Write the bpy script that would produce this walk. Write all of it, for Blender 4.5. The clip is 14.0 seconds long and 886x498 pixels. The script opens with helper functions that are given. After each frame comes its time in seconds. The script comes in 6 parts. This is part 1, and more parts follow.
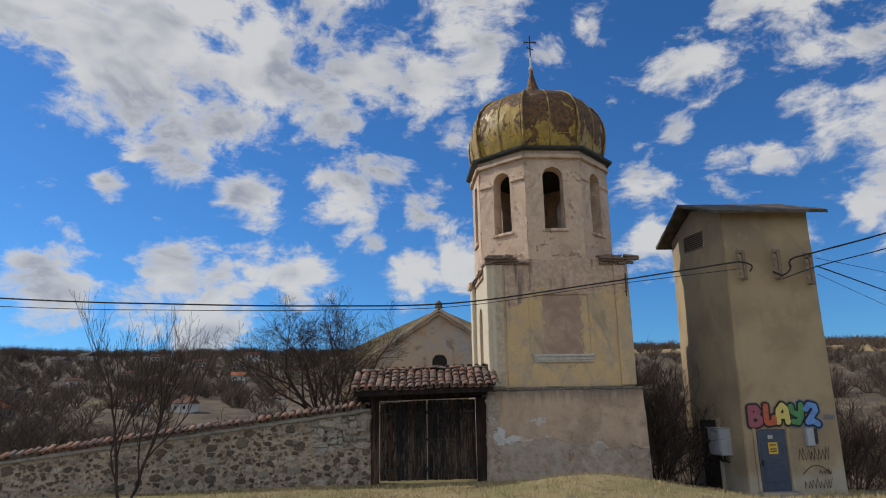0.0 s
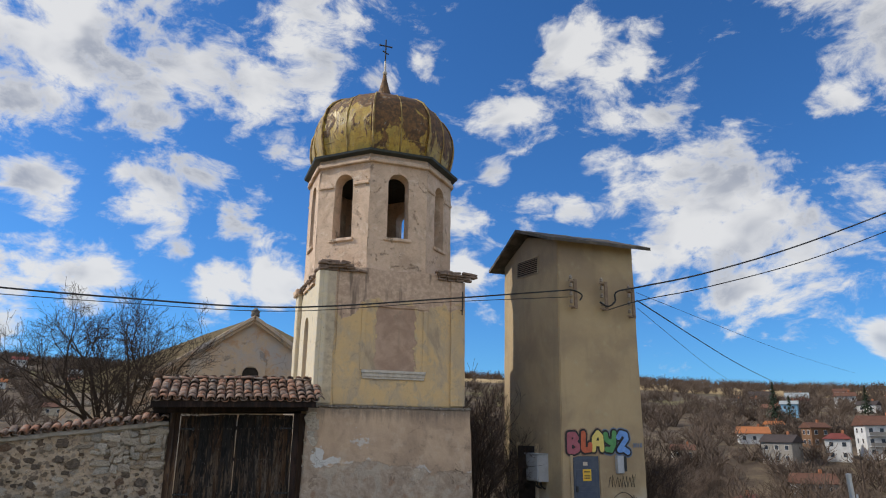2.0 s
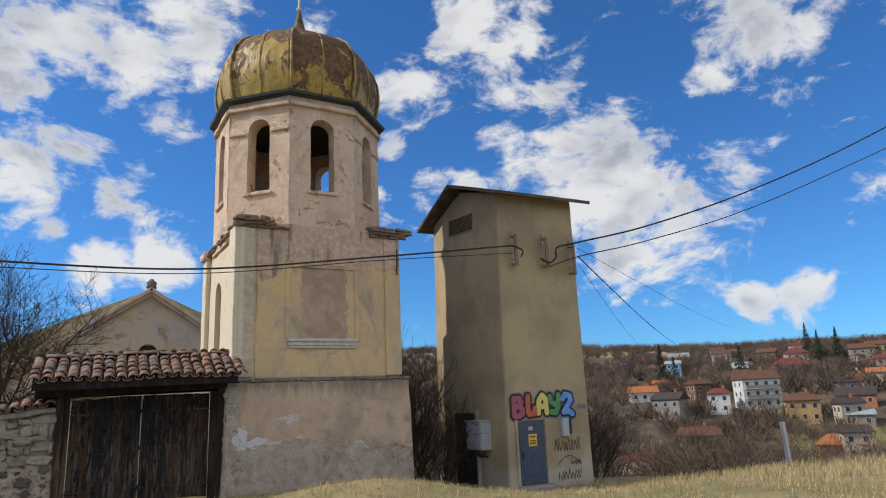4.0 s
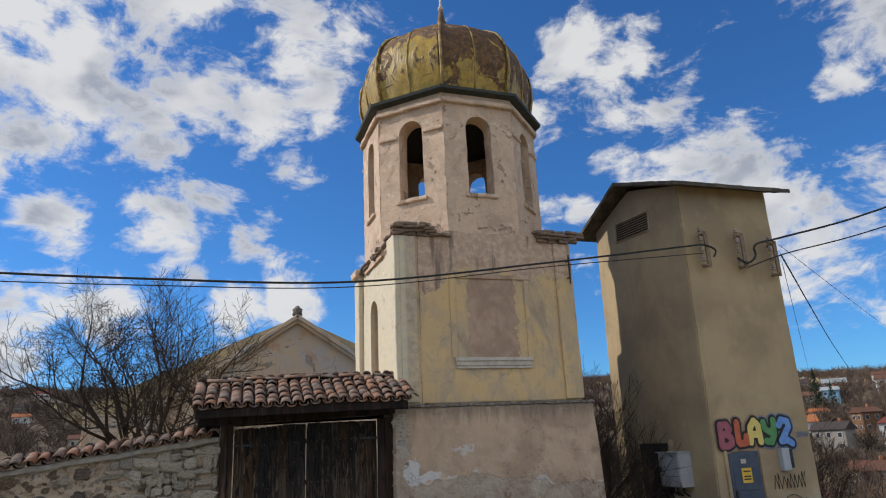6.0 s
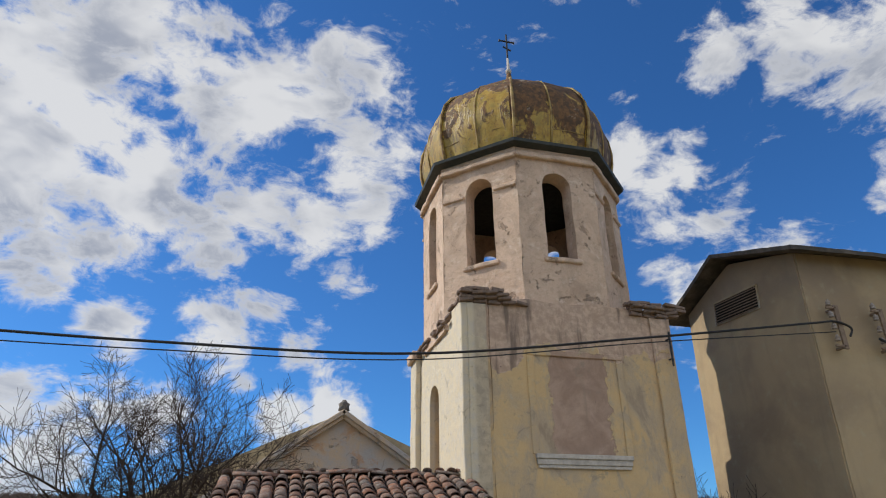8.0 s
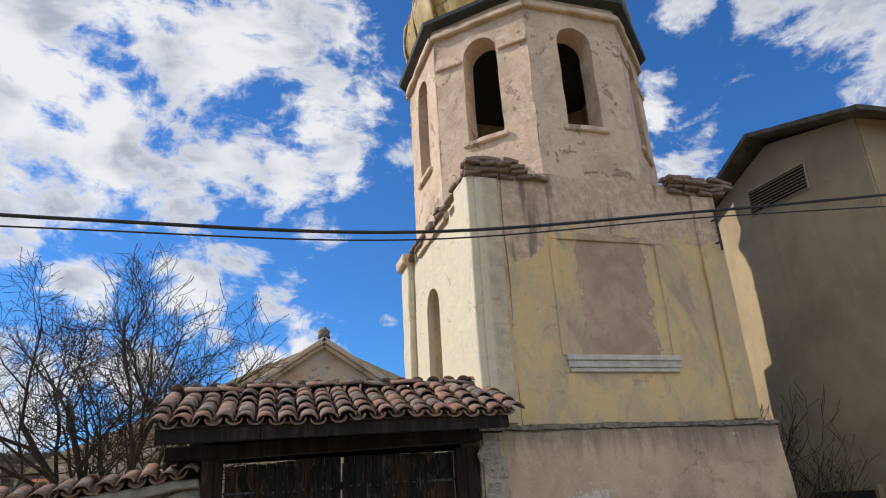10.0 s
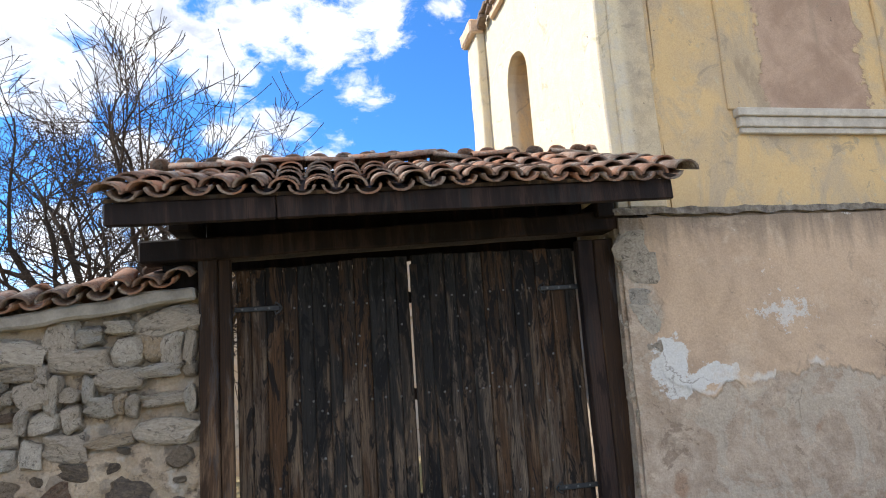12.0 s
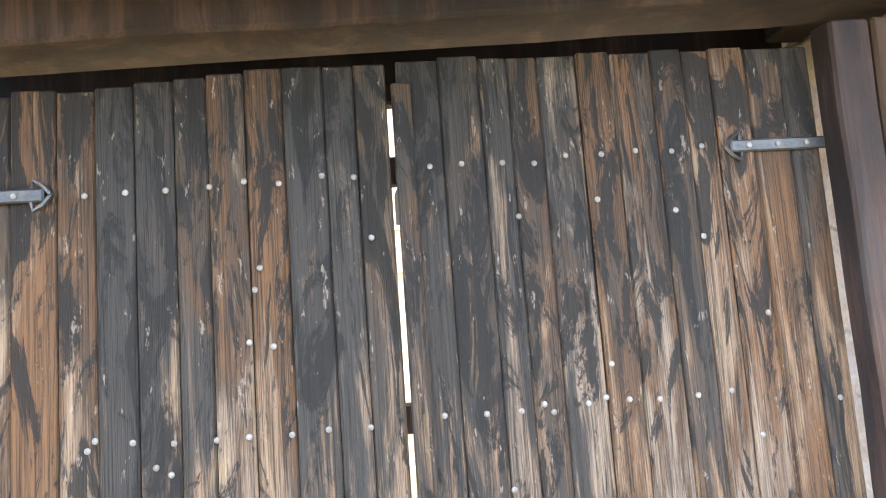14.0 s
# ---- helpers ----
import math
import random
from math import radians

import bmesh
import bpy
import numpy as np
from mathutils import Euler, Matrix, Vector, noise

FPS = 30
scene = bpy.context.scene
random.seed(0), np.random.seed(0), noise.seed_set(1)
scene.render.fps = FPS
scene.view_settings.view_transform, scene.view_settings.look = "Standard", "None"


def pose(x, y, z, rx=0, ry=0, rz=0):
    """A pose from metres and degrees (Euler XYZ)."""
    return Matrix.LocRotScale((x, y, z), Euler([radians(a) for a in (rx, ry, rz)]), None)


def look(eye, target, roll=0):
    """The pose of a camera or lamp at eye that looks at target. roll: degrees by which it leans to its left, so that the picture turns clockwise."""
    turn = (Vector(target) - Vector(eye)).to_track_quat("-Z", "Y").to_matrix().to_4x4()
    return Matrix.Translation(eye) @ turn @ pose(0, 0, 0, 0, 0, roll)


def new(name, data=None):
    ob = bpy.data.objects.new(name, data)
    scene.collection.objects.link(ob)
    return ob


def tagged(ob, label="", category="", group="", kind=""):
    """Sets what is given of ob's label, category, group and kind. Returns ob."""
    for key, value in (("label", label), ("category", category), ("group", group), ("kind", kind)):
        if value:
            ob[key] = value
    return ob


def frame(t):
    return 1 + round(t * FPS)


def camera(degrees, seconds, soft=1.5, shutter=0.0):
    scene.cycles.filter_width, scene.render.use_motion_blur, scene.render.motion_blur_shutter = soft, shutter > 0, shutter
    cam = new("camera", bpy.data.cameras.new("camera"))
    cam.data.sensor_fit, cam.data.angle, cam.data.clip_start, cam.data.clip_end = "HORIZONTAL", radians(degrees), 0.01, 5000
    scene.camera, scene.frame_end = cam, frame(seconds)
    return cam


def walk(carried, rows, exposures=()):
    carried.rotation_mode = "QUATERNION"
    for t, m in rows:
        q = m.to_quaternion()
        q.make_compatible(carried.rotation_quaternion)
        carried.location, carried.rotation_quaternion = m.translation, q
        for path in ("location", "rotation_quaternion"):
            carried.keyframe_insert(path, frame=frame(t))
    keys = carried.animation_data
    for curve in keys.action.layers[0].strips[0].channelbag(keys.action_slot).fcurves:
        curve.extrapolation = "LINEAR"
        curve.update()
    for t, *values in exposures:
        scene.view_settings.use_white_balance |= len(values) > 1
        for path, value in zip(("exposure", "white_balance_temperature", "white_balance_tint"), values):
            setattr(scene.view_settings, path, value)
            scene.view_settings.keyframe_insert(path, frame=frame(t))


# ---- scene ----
cam = camera(67.12, 14.0, soft=1.1)
ROWS = [
    (0.0, -0.002, 0.082, 1.976, 103.54, 1.09, -1.64),
    (0.5, -0.169, 0.477, 1.97, 104.54, -0.56, -6.4),
    (1.0, -0.269, 0.836, 1.965, 104.91, -1.35, -9.15),
    (1.5, -0.378, 1.156, 1.94, 105.7, -0.5, -13.77),
    (2.0, -0.407, 1.558, 1.866, 105.39, -0.69, -18.21),
    (2.5, -0.499, 2.022, 1.807, 103.64, -0.31, -22.04),
    (5.0, -0.939, 4.867, 1.761, 103.4, 2.91, -27.06),
    (5.5, -1.099, 5.469, 1.743, 104.57, 3.18, -21.58),
    (6.0, -1.129, 6.135, 1.752, 106.23, 2.64, -16.21),
    (6.5, -1.177, 6.73, 1.731, 111.86, 1.25, -13.0),
    (7.0, -1.115, 7.37, 1.725, 115.89, 0.71, -11.62),
    (9.5, -0.811, 10.641, 1.624, 113.7, 1.61, -14.95),
    (10.0, -0.779, 11.419, 1.592, 111.28, 3.13, -13.92),
    (10.5, -0.729, 12.191, 1.537, 109.4, 3.82, -13.48),
    (11.0, -0.679, 12.967, 1.53, 105.08, 4.72, -12.06),
    (11.5, -0.625, 13.76, 1.458, 101.83, 4.86, -9.62),
    (12.0, -0.551, 14.647, 1.4, 99.44, 3.94, -9.44),
    (12.5, -0.48, 15.502, 1.404, 97.55, 3.7, -8.37),
    (13.0, -0.261, 16.372, 1.402, 96.82, 4.01, -7.46),
    (13.5, -0.149, 17.184, 1.41, 96.41, 5.04, -5.35),
    (14.0, 0.039, 17.946, 1.427, 96.45, 4.14, -5.1),
]
EXPOSURES = [(0.0, -0.4, 6400, 10), (1.5, -0.2, 6400, 10), (2.5, -0.05, 6400, 10), (5.0, -0.05, 6450, 10), (6.0, -0.15, 6400, 10), (6.5, -0.25, 6350, 10), (7.0, -0.25, 6350, 10), (9.5, 0.05, 6350, 10), (11.0, 0.25, 6400, 10), (11.5, 0.45, 6400, 10), (12.5, 1.45, 6400, 10), (13.0, 2.05, 6350, 10), (13.5, 3.1, 6350, 10), (14.0, 4.1, 6500, 10)]
walk(cam, [(t, pose(x, y, z, rx, ry, rz)) for t, x, y, z, rx, ry, rz in ROWS], EXPOSURES)

# ---------------------------------------------------------------- node helper
class Net:
    """Small helper for building node trees."""

    def __init__(self, tree):
        self.t = tree
        tree.nodes.clear()

    def node(self, kind, **kw):
        n = self.t.nodes.new(kind)
        for k, v in kw.items():
            if k == "operation":
                n.operation = v
            elif k == "blend_type":
                n.blend_type = v
            elif k == "data_type":
                n.data_type = v
            elif k == "feature":
                n.feature = v
            elif k == "noise_dimensions":
                n.noise_dimensions = v
        return n

    def put(self, sock, v):
        if isinstance(v, bpy.types.NodeSocket):
            self.t.links.new(v, sock)
        elif isinstance(v, (tuple, list)) and len(v) == 3 and sock.type == "RGBA":
            sock.default_value = (*v, 1)
        else:
            sock.default_value = v

    def math(self, op, a, b=0.0, clamp=False):
        n = self.node("ShaderNodeMath", operation=op)
        n.use_clamp = clamp
        self.put(n.inputs[0], a)
        self.put(n.inputs[1], b)
        return n.outputs[0]

    def vec(self, op, a, b=(0, 0, 0)):
        n = self.node("ShaderNodeVectorMath", operation=op)
        self.put(n.inputs[0], a)
        if op == "SCALE":
            self.put(n.inputs[3], b)
        else:
            self.put(n.inputs[1], b)
        return n.outputs["Value"] if op in ("DISTANCE", "DOT_PRODUCT", "LENGTH") else n.outputs["Vector"]

    def coord(self, which="Object"):
        return self.node("ShaderNodeTexCoord").outputs[which]

    def split(self, v):
        n = self.node("ShaderNodeSeparateXYZ")
        self.put(n.inputs[0], v)
        return n.outputs

    def join(self, x, y, z):
        n = self.node("ShaderNodeCombineXYZ")
        for s, v in zip(n.inputs, (x, y, z)):
            self.put(s, v)
        return n.outputs[0]

    def noise(self, v, scale, detail=4.0, rough=0.55, distort=0.0):
        n = self.node("ShaderNodeTexNoise")
        for k, val in (("Vector", v), ("Scale", scale), ("Detail", detail), ("Roughness", rough), ("Distortion", distort)):
            self.put(n.inputs[k], val)
        return n.outputs["Fac"]

    def voronoi(self, v, scale, feature="F1"):
        n = self.node("ShaderNodeTexVoronoi", feature=feature)
        self.put(n.inputs["Vector"], v)
        self.put(n.inputs["Scale"], scale)
        return n.outputs

    def step(self, v, lo, hi, a=0.0, b=1.0):
        n = self.node("ShaderNodeMapRange")
        n.interpolation_type = "SMOOTHSTEP"
        for k, val in zip(("Value", "From Min", "From Max", "To Min", "To Max"), (v, lo, hi, a, b)):
            self.put(n.inputs[k], val)
        return n.outputs[0]

    def ramp(self, v, *stops):
        n = self.node("ShaderNodeValToRGB")
        while len(n.color_ramp.elements) < len(stops):
            n.color_ramp.elements.new(0.5)
        for e, (p, c) in zip(n.color_ramp.elements, stops):
            e.position, e.color = p, (*c, 1)
        self.put(n.inputs[0], v)
        return n.outputs[0]

    def mix(self, fac, a, b, blend="MIX"):
        n = self.node("ShaderNodeMix", data_type="RGBA", blend_type=blend)
        self.put(n.inputs["Factor"], fac)
        self.put(n.inputs[6], a)
        self.put(n.inputs[7], b)
        return n.outputs[2]

    def random(self):
        return self.node("ShaderNodeObjectInfo").outputs["Random"]

    def island(self):
        return self.node("ShaderNodeNewGeometry").outputs["Random Per Island"]


def material(name, make):
    """make(net, coords) returns colour, roughness, height in metres, metallic."""
    m = bpy.data.materials.new(name)
    m.use_nodes = True
    g = Net(m.node_tree)
    col, rough, height, metal = make(g, g.coord())
    b = g.node("ShaderNodeBsdfPrincipled")
    g.put(b.inputs["Base Color"], col)
    g.put(b.inputs["Roughness"], rough)
    g.put(b.inputs["Metallic"], metal)
    b.inputs["Specular IOR Level"].default_value = 0.2 if isinstance(rough, float) and rough > 0.7 else 0.5
    if height is not None:
        bump = g.node("ShaderNodeBump")
        bump.inputs["Strength"].default_value = 0.9
        bump.inputs["Distance"].default_value = 1.0
        g.put(bump.inputs["Height"], height)
        g.put(b.inputs["Normal"], bump.outputs[0])
    g.put(g.node("ShaderNodeOutputMaterial").inputs[0], b.outputs[0])
    return m


# ---------------------------------------------------------------- sky and sun
SUN_AZ, SUN_EL = radians(158), radians(38)       # azimuth from +x towards +y
SUN_DIR = Vector((math.cos(SUN_AZ) * math.cos(SUN_EL), math.sin(SUN_AZ) * math.cos(SUN_EL), math.sin(SUN_EL)))
sun = new("sun", bpy.data.lights.new("sun", "SUN"))
sun.data.energy, sun.data.angle, sun.data.color = 4.0, radians(0.53), (1.0, 0.93, 0.82)
sun.matrix_world = look(SUN_DIR * 50, (0, 0, 0))


def make_world():
    w = bpy.data.worlds.new("sky")
    scene.world = w
    w.use_nodes = True
    g = Net(w.node_tree)
    d = g.coord("Generated")
    sky = g.node("ShaderNodeTexSky")
    sky.sky_type, sky.sun_disc = "NISHITA", False
    sky.sun_elevation, sky.sun_rotation = SUN_EL, radians(90) - SUN_AZ
    sky.altitude, sky.air_density, sky.dust_density, sky.ozone_density = 600, 1.0, 0.3, 3.0
    x, y, z = g.split(d)[:3]
    high = g.math("MULTIPLY", z, 1.7)
    c = g.join(x, y, high)
    wob = g.node("ShaderNodeTexNoise")
    g.put(wob.inputs["Vector"], c)
    wob.inputs["Scale"].default_value, wob.inputs["Detail"].default_value = 5.0, 3.0
    warp = g.vec("ADD", c, g.vec("SCALE", g.vec("SUBTRACT", wob.outputs["Color"], (0.5, 0.5, 0.5)), 0.13))
    n1 = g.noise(warp, 6.0, 9.0, 0.60)
    n2 = g.noise(g.vec("ADD", warp, (3.1, 1.7, 4.0)), 17.0, 8.0, 0.64)
    field = g.math("ADD", g.math("MULTIPLY", n1, 0.85), g.math("MULTIPLY", n2, 0.62))
    field = g.math("SUBTRACT", field, 0.365)
    # cloud banks: direction, radius, weight
    banks = None
    for clouds, wgt in ((HIGH_BANK, 1.0), (LOW_ROWS, 0.95), (EAST_CLOUDS, 1.0), (EAST_BANK, 1.0), (FILL_CLOUDS, 1.0)):
        for az, el, r in clouds:
            az, el = radians(az), radians(el)
            cd = (math.sin(az) * math.cos(el), math.cos(az) * math.cos(el), math.sin(el))
            one = g.step(g.vec("DISTANCE", d, cd), radians(r) * 0.1, radians(r) * 1.9, wgt, 0.0)
            banks = one if banks is None else g.math("MAXIMUM", banks, one)
    field = g.math("ADD", field, g.math("MULTIPLY", banks, 0.26))
    cover = g.step(field, 0.46, 0.64)
    thick = g.step(field, 0.50, 0.74)
    lobe = g.noise(g.vec("ADD", warp, (0.03, -0.012, -0.03)), 7.0, 3.5, 0.5)
    deep = g.math("MULTIPLY", g.step(lobe, 0.40, 0.62), g.step(banks, 0.35, 0.85))
    shade = g.math("ADD", g.math("MULTIPLY", g.math("MULTIPLY", deep, thick), 0.85), g.math("MULTIPLY", deep, 0.10))
    cloud = g.mix(shade, (1.0, 0.99, 0.97), (0.47, 0.50, 0.57))
    low = g.step(z, 0.02, 0.16)
    cloud = g.mix(low, (0.72, 0.80, 0.92), cloud)
    # clouds opposite the sun are front-lit; set brighter as fill for shaded walls
    bright = g.vec("SCALE", cloud, g.step(y, 0.4, -0.5, 7.1, 10.5))
    tint = g.mix(1.0, sky.outputs[0], SKY_TINT, "MULTIPLY")
    colour = g.mix(g.math("MULTIPLY", cover, 0.93), tint, bright)
    bg = g.node("ShaderNodeBackground")
    g.put(bg.inputs[0], colour)
    bg.inputs[1].default_value = 0.12
    g.put(g.node("ShaderNodeOutputWorld").inputs[0], bg.outputs[0])


SKY_TINT = (0.38, 0.80, 1.22)
# clouds by bearing from +y towards +x, elevation and radius, in degrees
HIGH_BANK = [
    (-22.7, 28.1, 7.5), (-14.3, 28.0, 6.5), (-5.7, 30.3, 6.5), (3.7, 33.0, 5.5), (-17.8, 23.8, 3.7), (-8.6, 25.0, 4.0), (0.8, 27.4, 3.5),
    (-4.7, 19.5, 4.4), (0.5, 17.0, 2.4), (-14.7, 17.5, 2.6), (-21.1, 21.0, 3.0), (3.7, 23.4, 2.6), (-20.5, 36.5, 8.5), (-8.6, 37.8, 8.0), (1.5, 40.0, 4.0), (-32, 33, 7),
]
LOW_ROWS = [
    (-20.7, 11.1, 3.0), (-15.9, 10.8, 3.0), (-10.7, 10.5, 2.6), (-22.9, 8.3, 3.0), (-17.8, 7.1, 3.0), (-25.8, 17.4, 1.4), (-0.6, 10.9, 2.6),
    (-4.2, 14.0, 1.2), (3.7, 11.9, 2.3), (20.0, 13.5, 2.8), (-29, 9, 4),
]
EAST_CLOUDS = [
    (30.0, 30.1, 3.2), (34.5, 28.5, 3.7), (38.0, 26.6, 2.6), (24.4, 26.8, 2.6), (16.2, 30.5, 1.7), (11.9, 29.7, 1.5), (22.7, 21.7, 1.5),
    (25.9, 18.0, 3.5), (29.1, 18.2, 2.0), (19.6, 18.3, 2.6), (50.7, 24.5, 1.8), (52.3, 7.0, 1.5), (55.3, 7.6, 2.0),
]
EAST_BANK = [
    (33.8, 20.8, 3.0), (37.9, 20.3, 4.0), (41.7, 19.2, 4.8), (39.3, 15.4, 4.6), (42.5, 13.7, 4.6), (44.1, 17.8, 4.8), (48.1, 15.1, 4.8), (51.5, 16.8, 3.6),
    (55.7, 27.6, 4.0), (41.7, 37.9, 2.6), (48.4, 36.8, 4.6), (53.2, 33.4, 4.6),
]
# unseen clouds behind the camera, added to fill the shaded fronts
FILL_CLOUDS = [(180, 35, 50), (250, 30, 28), (110, 32, 25)]
make_world()


# ---------------------------------------------------------------- materials
def plaster(name, base, dark, light, scale=1.0):
    def make(g, c):
        a = g.noise(c, 1.3 * scale, 6, 0.6, 0.6)
        b = g.noise(c, 9 * scale, 5, 0.65)
        f = g.noise(c, 70, 3, 0.7)
        x, y, z = g.split(c)[:3]
        streak = g.noise(g.join(g.math("MULTIPLY", x, 6), g.math("MULTIPLY", y, 6), g.math("MULTIPLY", z, 0.5)), 1.0, 4, 0.6)
        col = g.mix(g.step(a, 0.42, 0.66), base, dark)
        col = g.mix(g.math("MULTIPLY", g.step(g.noise(c, 2.4 * scale, 7, 0.72, 0.4), 0.53, 0.66), 0.8), col, light)
        col = g.mix(g.math("MULTIPLY", g.step(b, 0.50, 0.66), 0.6), col, dark)
        chip = g.noise(g.vec("ADD", c, (3, 8, 2)), 3.1 * scale, 8, 0.74, 0.3)
        col = g.mix(g.math("MULTIPLY", g.step(chip, 0.60, 0.63), 0.65), col, tuple(v * 0.55 for v in dark))
        crack = g.voronoi(g.vec("ADD", c, g.vec("SCALE", g.join(a, b, a), 0.35)), 1.6 * scale, "DISTANCE_TO_EDGE")[0]
        col = g.mix(g.math("MULTIPLY", g.math("MULTIPLY", g.step(crack, 0.010, 0.003), 0.5), g.step(a, 0.5, 0.6)), col, (0.18, 0.13, 0.10))
        col = g.mix(g.math("MULTIPLY", g.step(streak, 0.52, 0.75), 0.45), col, dark)
        col = g.mix(0.35, col, g.mix(f, (0.0, 0.0, 0.0), (1.0, 1.0, 1.0)), "OVERLAY")
        h = g.math("ADD", g.math("MULTIPLY", b, 0.022), g.math("MULTIPLY", f, 0.005))
        h = g.math("SUBTRACT", h, g.math("MULTIPLY", g.step(chip, 0.60, 0.63), 0.02))
        return col, 0.92, h, 0.0
    return material(name, make)


def body_make(g, c):
    """Ochre limewash that has fallen off the upper part and off the blind panel."""
    x, y, z = g.split(c)[:3]
    a = g.noise(c, 1.1, 6, 0.6, 0.8)
    b = g.noise(c, 7.0, 5, 0.65)
    f = g.noise(c, 80, 3, 0.7)
    ochre = g.mix(g.step(a, 0.40, 0.68), (0.65, 0.46, 0.235), (0.54, 0.405, 0.25))
    ochre = g.mix(g.step(b, 0.58, 0.70), ochre, (0.54, 0.44, 0.29))
    grey = g.noise(g.vec("MULTIPLY", g.vec("ADD", c, (4, 9, 1)), (1.6, 1.6, 0.8)), 1.0, 7, 0.68, 1.0)
    ochre = g.mix(g.math("MULTIPLY", g.step(grey, 0.46, 0.58), 0.8), ochre, (0.47, 0.37, 0.255))
    ochre = g.mix(g.math("MULTIPLY", g.step(grey, 0.57, 0.66), 0.6), ochre, (0.33, 0.25, 0.175))
    bare = g.mix(g.step(b, 0.40, 0.65), (0.47, 0.335, 0.24), (0.62, 0.455, 0.33))
    streak = g.noise(g.join(g.math("MULTIPLY", x, 4), g.math("MULTIPLY", y, 4), g.math("MULTIPLY", z, 0.45)), 1.0, 4, 0.6)
    bare = g.mix(g.math("MULTIPLY", g.step(streak, 0.5, 0.66), 0.75), bare, (0.16, 0.115, 0.09))
    edge = g.math("ADD", z, g.math("MULTIPLY", g.math("SUBTRACT", g.noise(c, 1.7, 5, 0.6), 0.5), 2.0))
    edge = g.math("ADD", edge, g.math("MULTIPLY", g.step(g.math("ABSOLUTE", g.math("ADD", x, 1.45)), 0.5, 0.1), 0.5))
    upper = g.step(edge, 5.42, 5.48)
    dx = g.math("ABSOLUTE", g.math("ADD", x, -0.02))
    dz = g.math("ABSOLUTE", g.math("ADD", z, -4.45))
    panel = g.math("MAXIMUM", g.math("SUBTRACT", dx, 0.58), g.math("SUBTRACT", dz, 0.98))
    panel = g.math("ADD", panel, g.math("MULTIPLY", g.math("SUBTRACT", g.noise(c, 3.5, 5, 0.65), 0.5), 0.55))
    panel = g.math("MULTIPLY", g.step(panel, 0.02, -0.02), g.step(y, -1.7, -1.9))
    col = g.mix(upper, ochre, bare)
    col = g.mix(panel, col, g.mix(g.step(g.noise(c, 2.0, 7, 0.7, 0.6), 0.36, 0.64), (0.37, 0.25, 0.18), (0.49, 0.345, 0.25)))
    strip = g.math("MULTIPLY", g.step(x, -1.74, -1.79), g.step(y, -2.2, -2.28))
    col = g.mix(g.math("MULTIPLY", strip, 0.75), col, g.mix(g.step(b, 0.4, 0.62), (0.58, 0.49, 0.35), (0.44, 0.37, 0.275)))
    # sun-facing side: limewash made paler, sunlight put into its colour
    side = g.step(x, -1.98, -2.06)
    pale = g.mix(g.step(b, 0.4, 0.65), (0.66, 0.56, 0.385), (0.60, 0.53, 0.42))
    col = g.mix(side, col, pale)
    col = g.mix(g.math("MULTIPLY", g.step(streak, 0.58, 0.8), 0.45), col, (0.22, 0.185, 0.14))
    col = g.mix(g.math("MULTIPLY", g.step(g.noise(c, 3.3, 6, 0.7, 1.0), 0.60, 0.66), 0.5), col, (0.30, 0.25, 0.19))
    col = g.mix(g.step(g.noise(g.vec("ADD", c, (7, 1, 3)), 11, 4, 0.6), 0.70, 0.73), col, (0.13, 0.10, 0.08))
    col = g.mix(0.35, col, g.mix(f, (0.0, 0.0, 0.0), (1.0, 1.0, 1.0)), "OVERLAY")
    h = g.math("ADD", g.math("MULTIPLY", b, 0.010), g.math("MULTIPLY", f, 0.004))
    h = g.math("ADD", h, g.math("MULTIPLY", g.math("MAXIMUM", upper, panel), -0.012))
    return col, 0.92, h, 0.0


